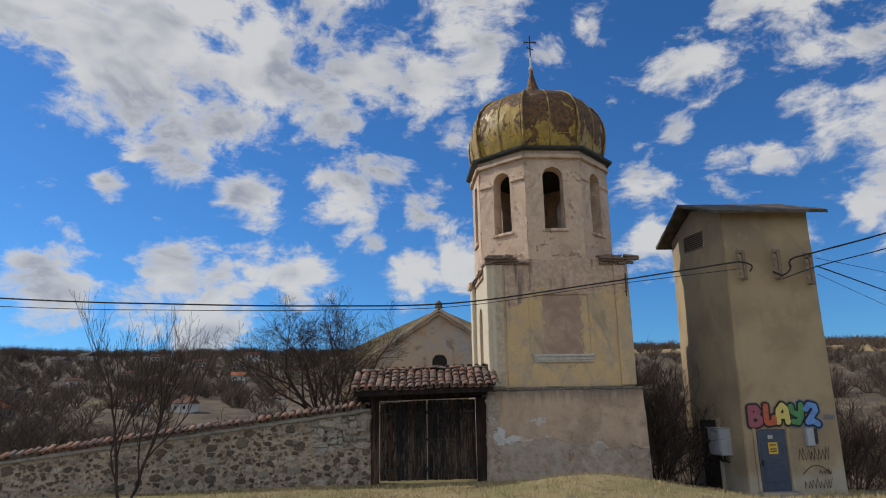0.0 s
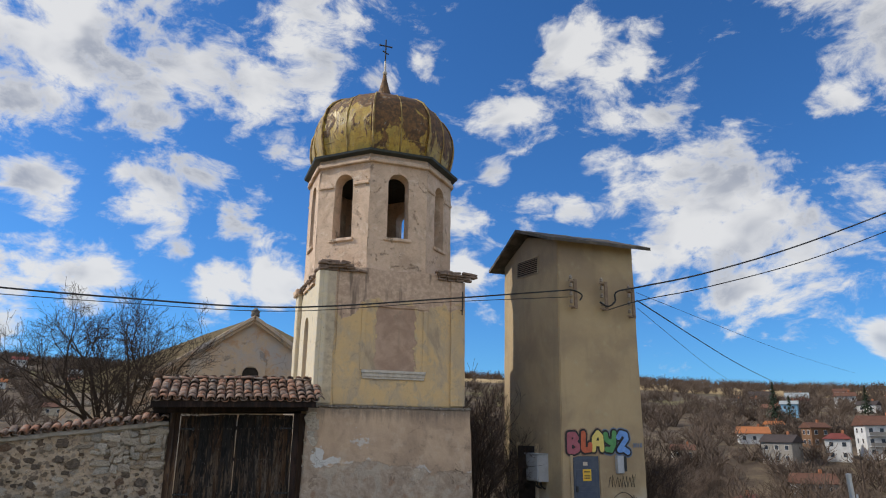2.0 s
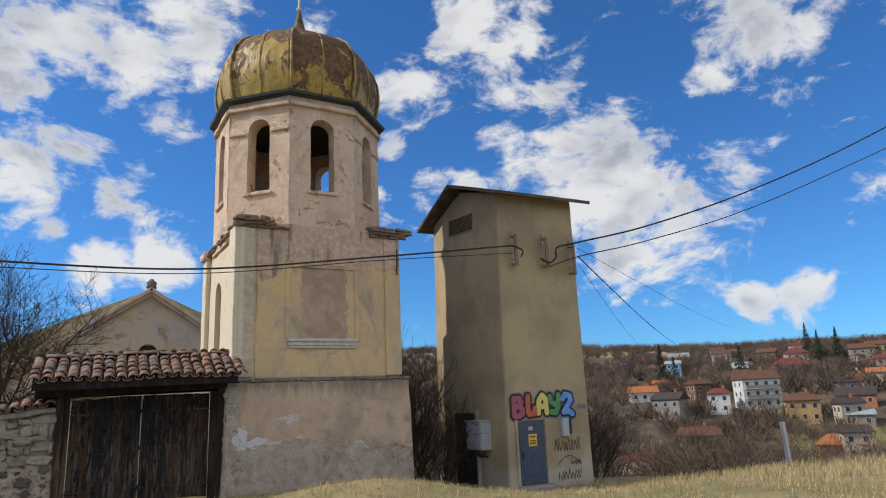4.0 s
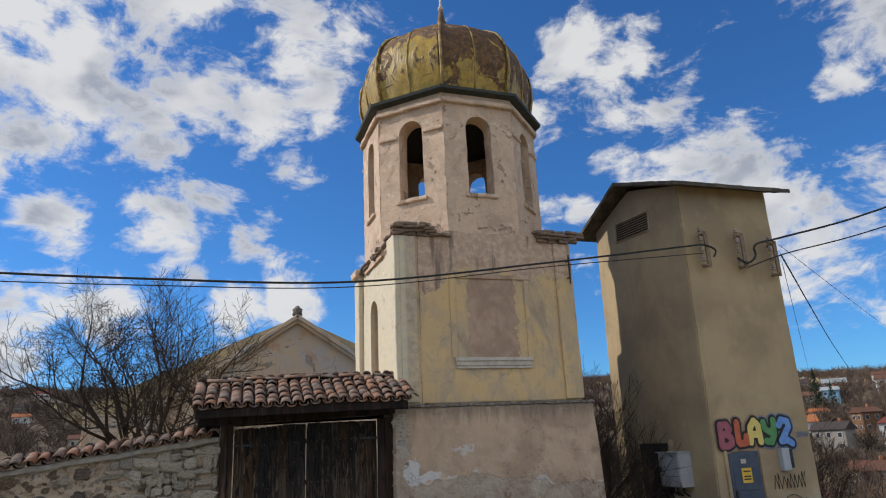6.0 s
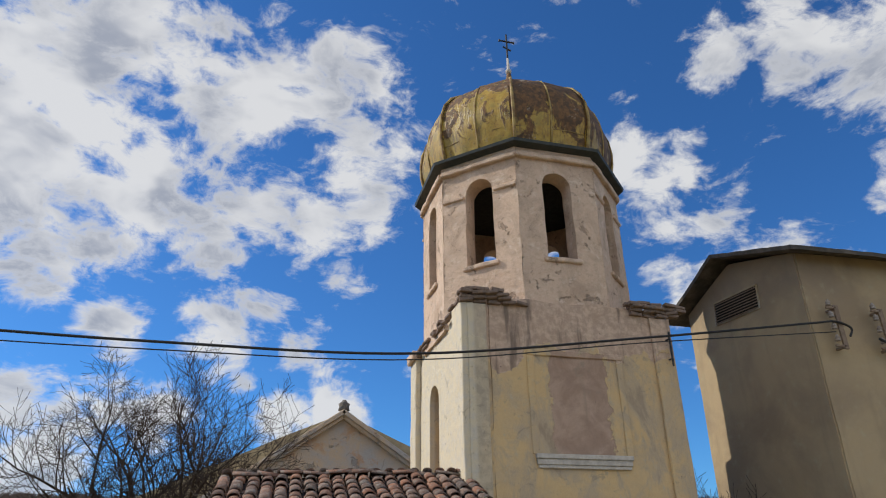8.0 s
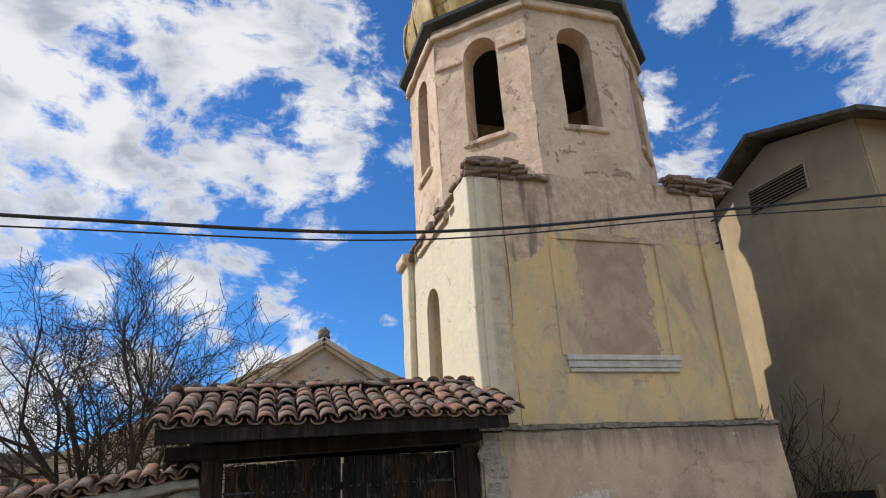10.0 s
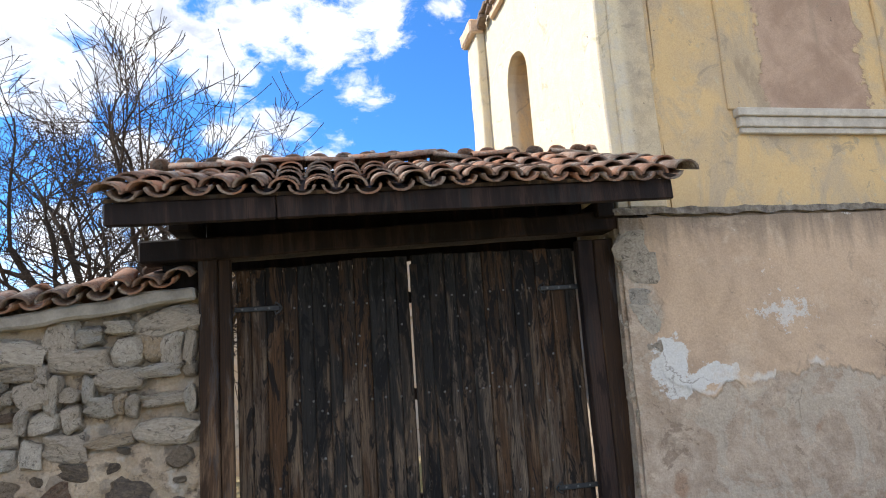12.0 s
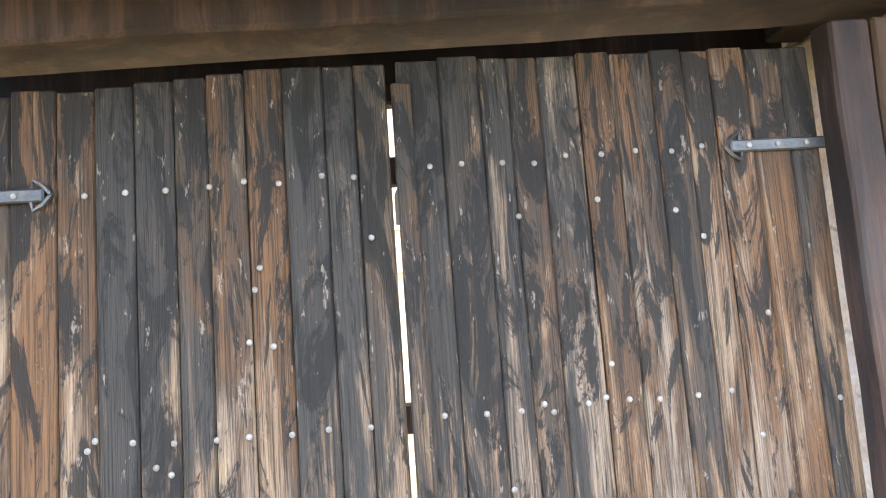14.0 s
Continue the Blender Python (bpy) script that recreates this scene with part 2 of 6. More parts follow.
def base_make(g, c):
    """Beige render over the foot of the tower, fallen off below an irregular line."""
    x, y, z = g.split(c)[:3]
    a = g.noise(c, 0.9, 6, 0.6, 0.6)
    b = g.noise(c, 6.0, 6, 0.65)
    f = g.noise(c, 60, 3, 0.7)
    beige = g.mix(g.step(a, 0.40, 0.66), (0.52, 0.38, 0.265), (0.38, 0.275, 0.195))
    rubble = g.mix(g.step(b, 0.3, 0.75), (0.33, 0.25, 0.185), (0.49, 0.39, 0.30))
    rubble = g.mix(g.step(g.noise(c, 2.6, 4, 0.5), 0.62, 0.7), rubble, (0.33, 0.22, 0.15))
    edge = g.math("ADD", z, g.math("MULTIPLY", g.math("SUBTRACT", g.noise(g.join(x, 0.0, g.math("MULTIPLY", z, 0.3)), 1.5, 5, 0.6), 0.5), 0.9))
    edge = g.math("ADD", edge, g.math("MULTIPLY", x, 0.06))
    low = g.step(edge, 1.02, 0.98)
    corner = g.math("ADD", x, g.math("MULTIPLY", g.math("SUBTRACT", g.noise(c, 2.2, 5, 0.6), 0.5), 0.5))
    low = g.math("MAXIMUM", low, g.step(corner, -2.12, -2.18))
    wet = g.noise(g.join(g.math("MULTIPLY", x, 7), 0.0, g.math("MULTIPLY", z, 0.6)), 1.0, 5, 0.65)
    drip = g.math("MULTIPLY", g.step(g.math("ADD", z, g.math("MULTIPLY", wet, 0.9)), 2.55, 2.95), 0.65)
    patch = g.vec("LENGTH", g.join(g.math("MULTIPLY", g.math("ADD", x, 2.06), 3.4), 0.0, g.math("MULTIPLY", g.math("ADD", z, -1.24), 2.6)))
    patch2 = g.vec("LENGTH", g.join(g.math("MULTIPLY", g.math("ADD", x, 1.72), 2.4), 0.0, g.math("MULTIPLY", g.math("ADD", z, -1.13), 6.5)))
    patch = g.math("ADD", g.math("MINIMUM", patch, patch2), g.math("MULTIPLY", g.math("SUBTRACT", g.noise(c, 5.5, 5, 0.65), 0.5), 1.6))
    rim = g.math("MULTIPLY", g.step(g.math("ABSOLUTE", g.math("SUBTRACT", edge, 1.03)), 0.05, 0.01), g.step(g.noise(c, 2.0, 3, 0.5), 0.52, 0.58))
    white = g.math("MAXIMUM", g.step(patch, 0.62, 0.54), g.math("MULTIPLY", rim, 0.8))
    lime = g.step(g.noise(g.vec("ADD", c, (5, 2, 9)), 3.2, 6, 0.7), 0.665, 0.68)
    coat = g.noise(g.vec("ADD", c, (1, 6, 4)), 2.2, 8, 0.72, 0.8)
    rubble = g.mix(g.math("MULTIPLY", g.step(coat, 0.52, 0.56), 0.7), rubble, (0.44, 0.375, 0.30))
    rubble = g.mix(g.math("MULTIPLY", g.step(coat, 0.40, 0.36), 0.7), rubble, (0.20, 0.145, 0.105))
    fleck = g.vec("LENGTH", g.join(g.math("MULTIPLY", g.math("ADD", x, 0.9), 2.2), 0.0, g.math("MULTIPLY", g.math("ADD", z, -1.62), 4.6)))
    fleck = g.step(g.math("ADD", fleck, g.math("MULTIPLY", g.math("SUBTRACT", g.noise(c, 9, 6, 0.75), 0.5), 4.5)), 0.45, 0.25)
    white = g.math("MAXIMUM", white, g.math("MULTIPLY", fleck, 0.8))
    col = g.mix(low, beige, rubble)
    col = g.mix(drip, col, (0.12, 0.105, 0.09))
    col = g.mix(g.math("MULTIPLY", lime, 0.55), col, (0.68, 0.65, 0.6))
    col = g.mix(white, col, (0.58, 0.56, 0.53))
    col = g.mix(g.math("MULTIPLY", g.step(g.noise(c, 2.9, 6, 0.7, 1.2), 0.58, 0.66), 0.4), col, (0.22, 0.18, 0.145))
    hair = g.voronoi(g.vec("ADD", c, g.vec("SCALE", g.join(a, b, a), 0.5)), 0.9, "DISTANCE_TO_EDGE")[0]
    col = g.mix(g.math("MULTIPLY", g.math("MULTIPLY", g.step(hair, 0.008, 0.002), 0.6), g.step(a, 0.48, 0.56)), col, (0.15, 0.12, 0.095))
    col = g.mix(g.math("MULTIPLY", g.step(g.noise(c, 2.1, 7, 0.72), 0.55, 0.62), 0.35), col, (0.56, 0.45, 0.34))
    col = g.mix(0.35, col, g.mix(f, (0.0, 0.0, 0.0), (1.0, 1.0, 1.0)), "OVERLAY")
    h = g.math("ADD", g.math("MULTIPLY", b, g.math("ADD", 0.008, g.math("MULTIPLY", low, 0.04))), g.math("MULTIPLY", f, 0.004))
    h = g.math("SUBTRACT", h, g.math("MULTIPLY", low, 0.03))
    return col, 0.93, h, 0.0


def trafo_make(g, c):
    x, y, z = g.split(c)[:3]
    a = g.noise(c, 0.55, 5, 0.6, 0.4)
    b = g.noise(c, 5.0, 5, 0.6)
    f = g.noise(c, 120, 3, 0.7)
    col = g.mix(g.step(a, 0.38, 0.66), (0.45, 0.34, 0.20), (0.34, 0.255, 0.16))
    col = g.mix(g.math("MULTIPLY", g.step(b, 0.56, 0.74), 0.5), col, (0.45, 0.40, 0.26))
    streak = g.noise(g.join(g.math("MULTIPLY", x, 3), g.math("MULTIPLY", y, 3), g.math("MULTIPLY", z, 0.3)), 1.0, 4, 0.6)
    col = g.mix(g.math("MULTIPLY", g.step(streak, 0.52, 0.78), 0.3), col, (0.22, 0.175, 0.115))
    # darker towards the top and paler at the foot, along ragged heights
    ragged_z = g.math("ADD", z, g.math("MULTIPLY", a, 2.4))
    col = g.mix(g.math("MULTIPLY", g.step(ragged_z, 8.2, 9.1), 0.55), col, (0.25, 0.19, 0.145))
    col = g.mix(g.math("MULTIPLY", g.step(ragged_z, 1.6, 0.9), 0.6), col, (0.47, 0.44, 0.37))
    col = g.mix(0.3, col, g.mix(f, (0.0, 0.0, 0.0), (1.0, 1.0, 1.0)), "OVERLAY")
    return col, 0.92, g.math("MULTIPLY", g.math("ADD", b, f), 0.005), 0.0


def wood(name, dark, mid, light, scale=1.0, lightness=0.5):
    def make(g, c):
        x, y, z = g.split(c)[:3]
        r = g.random()
        off = g.vec("ADD", c, g.join(g.math("MULTIPLY", r, 37), g.math("MULTIPLY", r, 11), g.math("MULTIPLY", r, 53)))
        sx, sy, sz = g.split(off)[:3]
        long = g.join(g.math("MULTIPLY", sx, 14 * scale), g.math("MULTIPLY", sy, 14 * scale), g.math("MULTIPLY", sz, 0.9 * scale))
        patch = g.noise(g.vec("MULTIPLY", long, (1.1, 1.1, 2.6)), 0.5, 7, 0.6, 1.6)
        broad = g.noise(g.vec("MULTIPLY", long, (0.5, 0.5, 1.0)), 0.5, 3, 0.5)
        grain = g.noise(g.vec("MULTIPLY", long, (5, 5, 1.3)), 1.3, 6, 0.72, 1.5)
        shift = g.math("ADD", g.math("ADD", g.math("MULTIPLY", patch, 0.75), g.math("MULTIPLY", broad, 0.28)), g.math("MULTIPLY", g.math("SUBTRACT", r, 0.5), 0.15))
        shift = g.math("ADD", shift, g.step(z, 1.75, 0.9, -0.035, 0.03))
        shift = g.step(shift, 0.36, 0.68)
        col = g.ramp(shift, (0.10, dark), (0.36, tuple(d * 0.6 + m * 0.4 for d, m in zip(dark, mid))), (0.56, mid), (lightness + 0.32, light))
        col = g.mix(g.step(grain, 0.42, 0.62), col, g.mix(0.62, col, (0.010, 0.009, 0.009)))
        grey = g.noise(g.vec("MULTIPLY", long, (2.2, 2.2, 5.0)), 0.5, 6, 0.7)
        col = g.mix(g.math("MULTIPLY", g.step(grey, 0.54, 0.62), 0.5), col, tuple(sum(mid) / 3 * k for k in (1.25, 1.25, 1.32)))
        col = g.mix(g.math("MULTIPLY", g.step(grey, 0.47, 0.40), 0.75), col, dark)
        knot = g.voronoi(g.join(g.math("MULTIPLY", sx, 9), g.math("MULTIPLY", sy, 9), g.math("MULTIPLY", sz, 1.6)), 0.8)[0]
        col = g.mix(g.step(knot, 0.10, 0.03), col, (0.012, 0.009, 0.007))
        return col, 0.78, g.math("MULTIPLY", grain, 0.0035), 0.0
    return material(name, make)


def plank_make(g, c):
    """Brown and silver-grey boards with black stains, pale worn streaks and open grain."""
    x, y, z = g.split(c)[:3]
    r = g.random()
    off = g.vec("ADD", c, g.join(g.math("MULTIPLY", r, 37), g.math("MULTIPLY", r, 11), g.math("MULTIPLY", r, 53)))
    lon = g.vec("MULTIPLY", off, (10, 10, 0.72))
    r2 = g.math("FRACT", g.math("MULTIPLY", r, 7.13))
    tone = g.noise(g.vec("MULTIPLY", lon, (0.5, 0.5, 1.6)), 1.0, 5, 0.6, 0.8)
    tone = g.math("ADD", tone, g.math("MULTIPLY", g.math("SUBTRACT", r, 0.5), 0.5))
    col = g.ramp(tone, (0.34, (0.024, 0.022, 0.021)), (0.45, (0.034, 0.026, 0.021)), (0.55, (0.050, 0.029, 0.017)), (0.72, (0.082, 0.043, 0.021)))
    pale = g.noise(g.vec("ADD", g.vec("MULTIPLY", lon, (0.9, 0.9, 1.5)), (9, 4, 2)), 1.0, 8, 0.70, 1.2)
    pale = g.math("ADD", pale, g.step(z, 0.8, 1.9, 0.045, -0.055))
    pale = g.math("ADD", pale, g.math("MULTIPLY", g.math("SUBTRACT", r2, 0.5), 0.10))
    worn = g.mix(r2, (0.140, 0.088, 0.052), (0.13, 0.104, 0.083))
    col = g.mix(g.math("MULTIPLY", g.step(pale, 0.47, 0.62), 0.85), col, worn)
    col = g.mix(g.math("MULTIPLY", g.step(pale, 0.60, 0.74), 0.7), col, (0.21, 0.155, 0.10))
    stain = g.noise(g.vec("MULTIPLY", lon, (0.8, 0.8, 2.6)), 1.0, 8, 0.72, 1.6)
    stain = g.math("ADD", stain, g.step(z, 0.9, 2.0, -0.01, 0.03))
    col = g.mix(g.math("MULTIPLY", g.step(stain, 0.515, 0.57), 0.92), col, (0.0075, 0.0072, 0.008))
    rings = g.noise(g.vec("MULTIPLY", lon, (3.2, 3.2, 0.55)), 1.0, 2, 0.5, 0.6)
    rings = g.math("ABSOLUTE", g.math("SUBTRACT", g.math("FRACT", g.math("MULTIPLY", rings, 11.0)), 0.5))
    col = g.mix(g.math("MULTIPLY", g.step(rings, 0.16, 0.04), 0.35), col, (0.008, 0.007, 0.006))
    grain = g.noise(g.vec("MULTIPLY", lon, (10, 10, 1.6)), 1.0, 6, 0.75, 2.2)
    col = g.mix(g.math("MULTIPLY", g.step(grain, 0.48, 0.60), 0.75), col, (0.009, 0.008, 0.007))
    fleck = g.noise(g.vec("MULTIPLY", lon, (3, 3, 12)), 1.0, 5, 0.75)
    col = g.mix(g.math("MULTIPLY", g.step(fleck, 0.62, 0.67), 0.6), col, (0.17, 0.145, 0.125))
    knot = g.voronoi(g.vec("MULTIPLY", off, (9, 9, 1.6)), 0.8)[0]
    col = g.mix(g.step(knot, 0.09, 0.03), col, (0.008, 0.006, 0.005))
    h = g.math("SUBTRACT", g.math("MULTIPLY", tone, 0.003), g.math("MULTIPLY", g.math("ADD", grain, g.step(rings, 0.16, 0.04, 0.0, 0.5)), 0.005))
    return col, 0.8, h, 0.0


def tile_make(g, c):
    r = g.random()
    p = g.vec("ADD", c, g.join(g.math("MULTIPLY", r, 31), g.math("MULTIPLY", r, 17), g.math("MULTIPLY", r, 7)))
    a = g.noise(p, 9, 5, 0.65)
    b = g.noise(p, 45, 4, 0.7)
    col = g.ramp(r, (0.0, (0.13, 0.095, 0.075)), (0.35, (0.20, 0.115, 0.08)), (0.62, (0.30, 0.14, 0.08)), (0.85, (0.21, 0.155, 0.12)), (1.0, (0.36, 0.17, 0.095)))
    col = g.mix(g.math("MULTIPLY", g.step(a, 0.46, 0.66), 0.75), col, (0.27, 0.245, 0.21))
    col = g.mix(g.math("MULTIPLY", g.step(b, 0.52, 0.64), 0.75), col, (0.05, 0.044, 0.04))
    col = g.mix(g.math("MULTIPLY", g.step(g.noise(p, 22, 3, 0.6), 0.64, 0.7), 0.5), col, (0.42, 0.40, 0.33))
    return col, 0.88, g.math("MULTIPLY", g.math("ADD", a, b), 0.003), 0.0


def stones(name, *shades):
    def make(g, c):
        r = g.random()
        p = g.vec("ADD", c, g.join(g.math("MULTIPLY", r, 31), g.math("MULTIPLY", r, 17), g.math("MULTIPLY", r, 7)))
        a = g.noise(p, 2.4, 7, 0.72)
        b = g.noise(p, 6.0, 5, 0.72)
        n = len(shades) - 1
        col = g.ramp(r, *[(i / n, sh) for i, sh in enumerate(shades)])
        col = g.mix(g.math("MULTIPLY", g.step(a, 0.45, 0.62), 0.55), col, shades[n // 2])
        col = g.mix(g.math("MULTIPLY", g.step(g.noise(p, 2.6, 7, 0.75, 0.8), 0.54, 0.62), 0.7), col, (0.10, 0.082, 0.066))
        col = g.mix(0.65, col, g.mix(b, (0.0, 0.0, 0.0), (1.0, 1.0, 1.0)), "OVERLAY")
        return col, 0.93, g.math("ADD", g.math("MULTIPLY", a, 0.09), g.math("MULTIPLY", b, 0.03)), 0.0
    return material(name, make)


def mortar_make(g, c):
    a = g.noise(c, 1.6, 6, 0.6, 0.5)
    b = g.noise(c, 11, 6, 0.65)
    f = g.noise(c, 55, 4, 0.7)
    col = g.mix(g.step(a, 0.4, 0.65), (0.46, 0.365, 0.265), (0.34, 0.265, 0.195))
    col = g.mix(g.step(b, 0.52, 0.64), col, (0.17, 0.135, 0.105))
    rub = g.voronoi(g.vec("ADD", c, g.vec("SCALE", g.join(a, b, a), 0.12)), 6.5)
    col = g.mix(g.math("MULTIPLY", g.step(rub[0], 0.42, 0.30), 0.8), col, g.mix(g.split(rub[1])[0], (0.12, 0.095, 0.075), (0.42, 0.35, 0.27)))
    col = g.mix(g.math("MULTIPLY", g.step(g.noise(c, 4.2, 5, 0.6), 0.58, 0.68), 0.6), col, (0.44, 0.42, 0.38))
    col = g.mix(0.4, col, g.mix(f, (0.0, 0.0, 0.0), (1.0, 1.0, 1.0)), "OVERLAY")
    return col, 0.95, g.math("ADD", g.math("MULTIPLY", b, 0.05), g.math("MULTIPLY", f, 0.012)), 0.0


def dome_paint(name, rusty):
    """Gilt paint on sheet metal, flaking to rust from the top down."""
    def make(g, c):
        r = g.random()
        x, y, z = g.split(c)[:3]
        p = g.vec("ADD", c, g.join(g.math("MULTIPLY", r, 13), g.math("MULTIPLY", r, 5), 0.0))
        a = g.noise(g.vec("MULTIPLY", p, (1.5, 1.5, 0.9)), 1.2, 7, 0.66, 0.9)
        b = g.noise(p, 7, 6, 0.7)
        paint = g.mix(g.step(b, 0.35, 0.65), (0.36, 0.205, 0.016), (0.47, 0.31, 0.035))
        paint = g.mix(g.math("MULTIPLY", g.step(g.noise(p, 2.2, 5, 0.6), 0.5, 0.62), 0.6), paint, (0.27, 0.20, 0.03))
        rust = g.mix(g.step(b, 0.4, 0.62), (0.050, 0.024, 0.014), (0.17, 0.075, 0.026))
        hi = g.math("ADD", g.step(z, 10.55, 11.1, -0.10, 0.03), g.step(z, 11.1, 12.3, 0.0, 0.10))
        k = g.step(g.math("ADD", g.math("ADD", a, hi), rusty), 0.485, 0.545)
        col = g.mix(g.math("MULTIPLY", k, 0.92), paint, rust)
        streak = g.noise(g.vec("MULTIPLY", p, (7, 7, 0.7)), 1.0, 5, 0.65)
        col = g.mix(g.math("MULTIPLY", g.step(streak, 0.54, 0.66), 0.55), col, (0.085, 0.05, 0.02))
        col = g.mix(g.math("MULTIPLY", g.step(g.noise(p, 4.0, 6, 0.7), 0.62, 0.68), 0.6), col, (0.40, 0.34, 0.25))
        col = g.mix(g.math("MULTIPLY", g.step(g.noise(p, 17, 5, 0.7), 0.56, 0.66), 0.6), col, (0.07, 0.042, 0.018))
        return col, g.mix(k, (0.45,) * 3, (0.75,) * 3), g.math("ADD", g.math("MULTIPLY", a, 0.03), g.math("MULTIPLY", k, 0.004)), 0.0
    return material(name, make)


def ground_make(g, c):
    x, y, z = g.split(c)[:3]
    a = g.noise(c, 0.35, 6, 0.6, 0.4)
    b = g.noise(c, 3.0, 6, 0.65)
    f = g.noise(c, 32, 5, 0.75)
    col = g.mix(g.step(a, 0.42, 0.62), (0.34, 0.265, 0.135), (0.23, 0.20, 0.085))
    col = g.mix(g.math("MULTIPLY", g.step(b, 0.5, 0.66), 0.7), col, (0.165, 0.125, 0.075))
    col = g.mix(0.6, col, g.mix(f, (0.05, 0.05, 0.05), (1.0, 1.0, 1.0)), "OVERLAY")
    far = g.noise(c, 0.02, 7, 0.6)
    scrub = g.noise(c, 0.16, 7, 0.7)
    wild = g.mix(g.step(scrub, 0.42, 0.62), (0.095, 0.07, 0.048), (0.16, 0.12, 0.075))
    wild = g.mix(g.math("MULTIPLY", g.step(far, 0.55, 0.68), 0.8), wild, (0.21, 0.19, 0.075))
    dist = g.vec("DISTANCE", c, (2.0, 10.0, 0.0))
    col = g.mix(g.step(dist, 24, 36), col, wild)
    field = g.math("MULTIPLY", g.step(dist, 322, 330), g.step(dist, 402, 392))
    field = g.math("MULTIPLY", field, g.step(x, 60, 120))
    col = g.mix(field, col, (0.42, 0.30, 0.14))
    # distance haze put into the colour: far ground fades to blue-grey
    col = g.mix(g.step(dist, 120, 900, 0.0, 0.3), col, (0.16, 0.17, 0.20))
    return col, 0.95, g.math("ADD", g.math("MULTIPLY", b, 0.05), g.math("MULTIPLY", f, 0.02)), 0.0


def simple(name, c0, c1, rough=0.8, scale=8.0, metal=0.0, bump=0.003):
    def make(g, c):
        r = g.random()
        a = g.noise(g.vec("ADD", c, g.join(r, g.math("MULTIPLY", r, 9), 0.0)), scale, 5, 0.65)
        f = g.noise(c, scale * 9, 3, 0.7)
        col = g.mix(g.step(a, 0.35, 0.68), c0, c1)
        col = g.mix(0.25, col, g.mix(f, (0.0, 0.0, 0.0), (1.0, 1.0, 1.0)), "OVERLAY")
        return col, rough, g.math("MULTIPLY", a, bump), metal
    return material(name, make)


M_BODY = material("tower_limewash", body_make)
M_BASE = material("tower_foot_render", base_make)
M_OCT = plaster("belfry_plaster", (0.66, 0.485, 0.35), (0.50, 0.36, 0.255), (0.74, 0.60, 0.46))
M_TRAFO = material("substation_render", trafo_make)
M_PLANK = material("weathered_plank", plank_make)
M_BEAM = wood("dark_beam", (0.0105, 0.0066, 0.006), (0.022, 0.0128, 0.0108), (0.044, 0.026, 0.020), 0.6, 0.6)
M_BOARD = wood("roof_boarding", (0.025, 0.016, 0.011), (0.06, 0.038, 0.023), (0.12, 0.08, 0.048), 0.6)
M_POST = wood("brown_post", (0.03, 0.016, 0.009), (0.07, 0.038, 0.02), (0.14, 0.085, 0.05), 0.7)
M_TILE = material("clay_tile", tile_make)
M_STONE = stones("field_stone", (0.10, 0.08, 0.066), (0.17, 0.135, 0.105), (0.30, 0.235, 0.17), (0.13, 0.115, 0.10), (0.22, 0.13, 0.085), (0.14, 0.12, 0.10))
M_PALESTONE = stones("pale_stone", (0.36, 0.30, 0.235), (0.58, 0.50, 0.40), (0.46, 0.39, 0.315), (0.64, 0.57, 0.475), (0.30, 0.28, 0.245), (0.52, 0.385, 0.25))
M_MORTAR = material("lime_mortar", mortar_make)
M_DOME = dome_paint("dome_sheet", 0.0)
M_DOMEGILT = dome_paint("dome_gilt_sheet", -0.055)
M_DOMERUST = dome_paint("dome_rusty_sheet", 0.075)
M_SEAM = simple("dome_seam", (0.42, 0.30, 0.09), (0.20, 0.11, 0.04), 0.7, 5, 0.0, 0.01)
M_GROUND = material("dry_grass", ground_make)
M_EAVE = simple("eave_sheet", (0.03, 0.038, 0.036), (0.055, 0.058, 0.05), 0.6)
M_TRIM = simple("pale_trim", (0.58, 0.53, 0.455), (0.44, 0.39, 0.33), 0.85)
M_BRICK = simple("brick", (0.27, 0.19, 0.145), (0.16, 0.125, 0.10), 0.94, 12, 0.0, 0.02)
M_IRON = simple("black_iron", (0.03, 0.033, 0.038), (0.06, 0.06, 0.06), 0.55, 20, 0.6)
M_STUD = simple("galvanised_stud", (0.15, 0.15, 0.145), (0.08, 0.075, 0.07), 0.5, 30, 0.3)
M_BARK = simple("bark", (0.040, 0.029, 0.022), (0.075, 0.055, 0.042), 0.92, 5)
M_TWIG = simple("twig", (0.042, 0.030, 0.024), (0.07, 0.05, 0.038), 0.92, 5)
M_DARK = simple("dark_interior", (0.03, 0.026, 0.022), (0.045, 0.04, 0.034), 0.95)
M_ROOFSLAB = simple("tar_roof", (0.075, 0.066, 0.055), (0.15, 0.125, 0.10), 0.9, 3)
M_DOORBLUE = simple("blue_grey_steel", (0.045, 0.06, 0.095), (0.065, 0.08, 0.11), 0.55, 4)
M_CABLE = simple("cable_rubber", (0.012, 0.012, 0.014), (0.02, 0.02, 0.02), 0.6)
M_PORCELAIN = simple("insulator_porcelain", (0.32, 0.27, 0.22), (0.22, 0.17, 0.13), 0.35)
M_CHURCH = plaster("church_plaster", (0.56, 0.43, 0.30), (0.46, 0.43, 0.40), (0.50, 0.30, 0.17), 0.5)
M_CHROOF = simple("church_roof_tile", (0.42, 0.34, 0.20), (0.30, 0.24, 0.15), 0.9, 2.5)
M_PANEL = plaster("niche_plaster", (0.30, 0.215, 0.155), (0.21, 0.15, 0.105), (0.38, 0.28, 0.20))
M_LEDGE = simple("ledge_rubble", (0.13, 0.11, 0.095), (0.27, 0.24, 0.20), 0.95, 14, 0.0, 0.03)
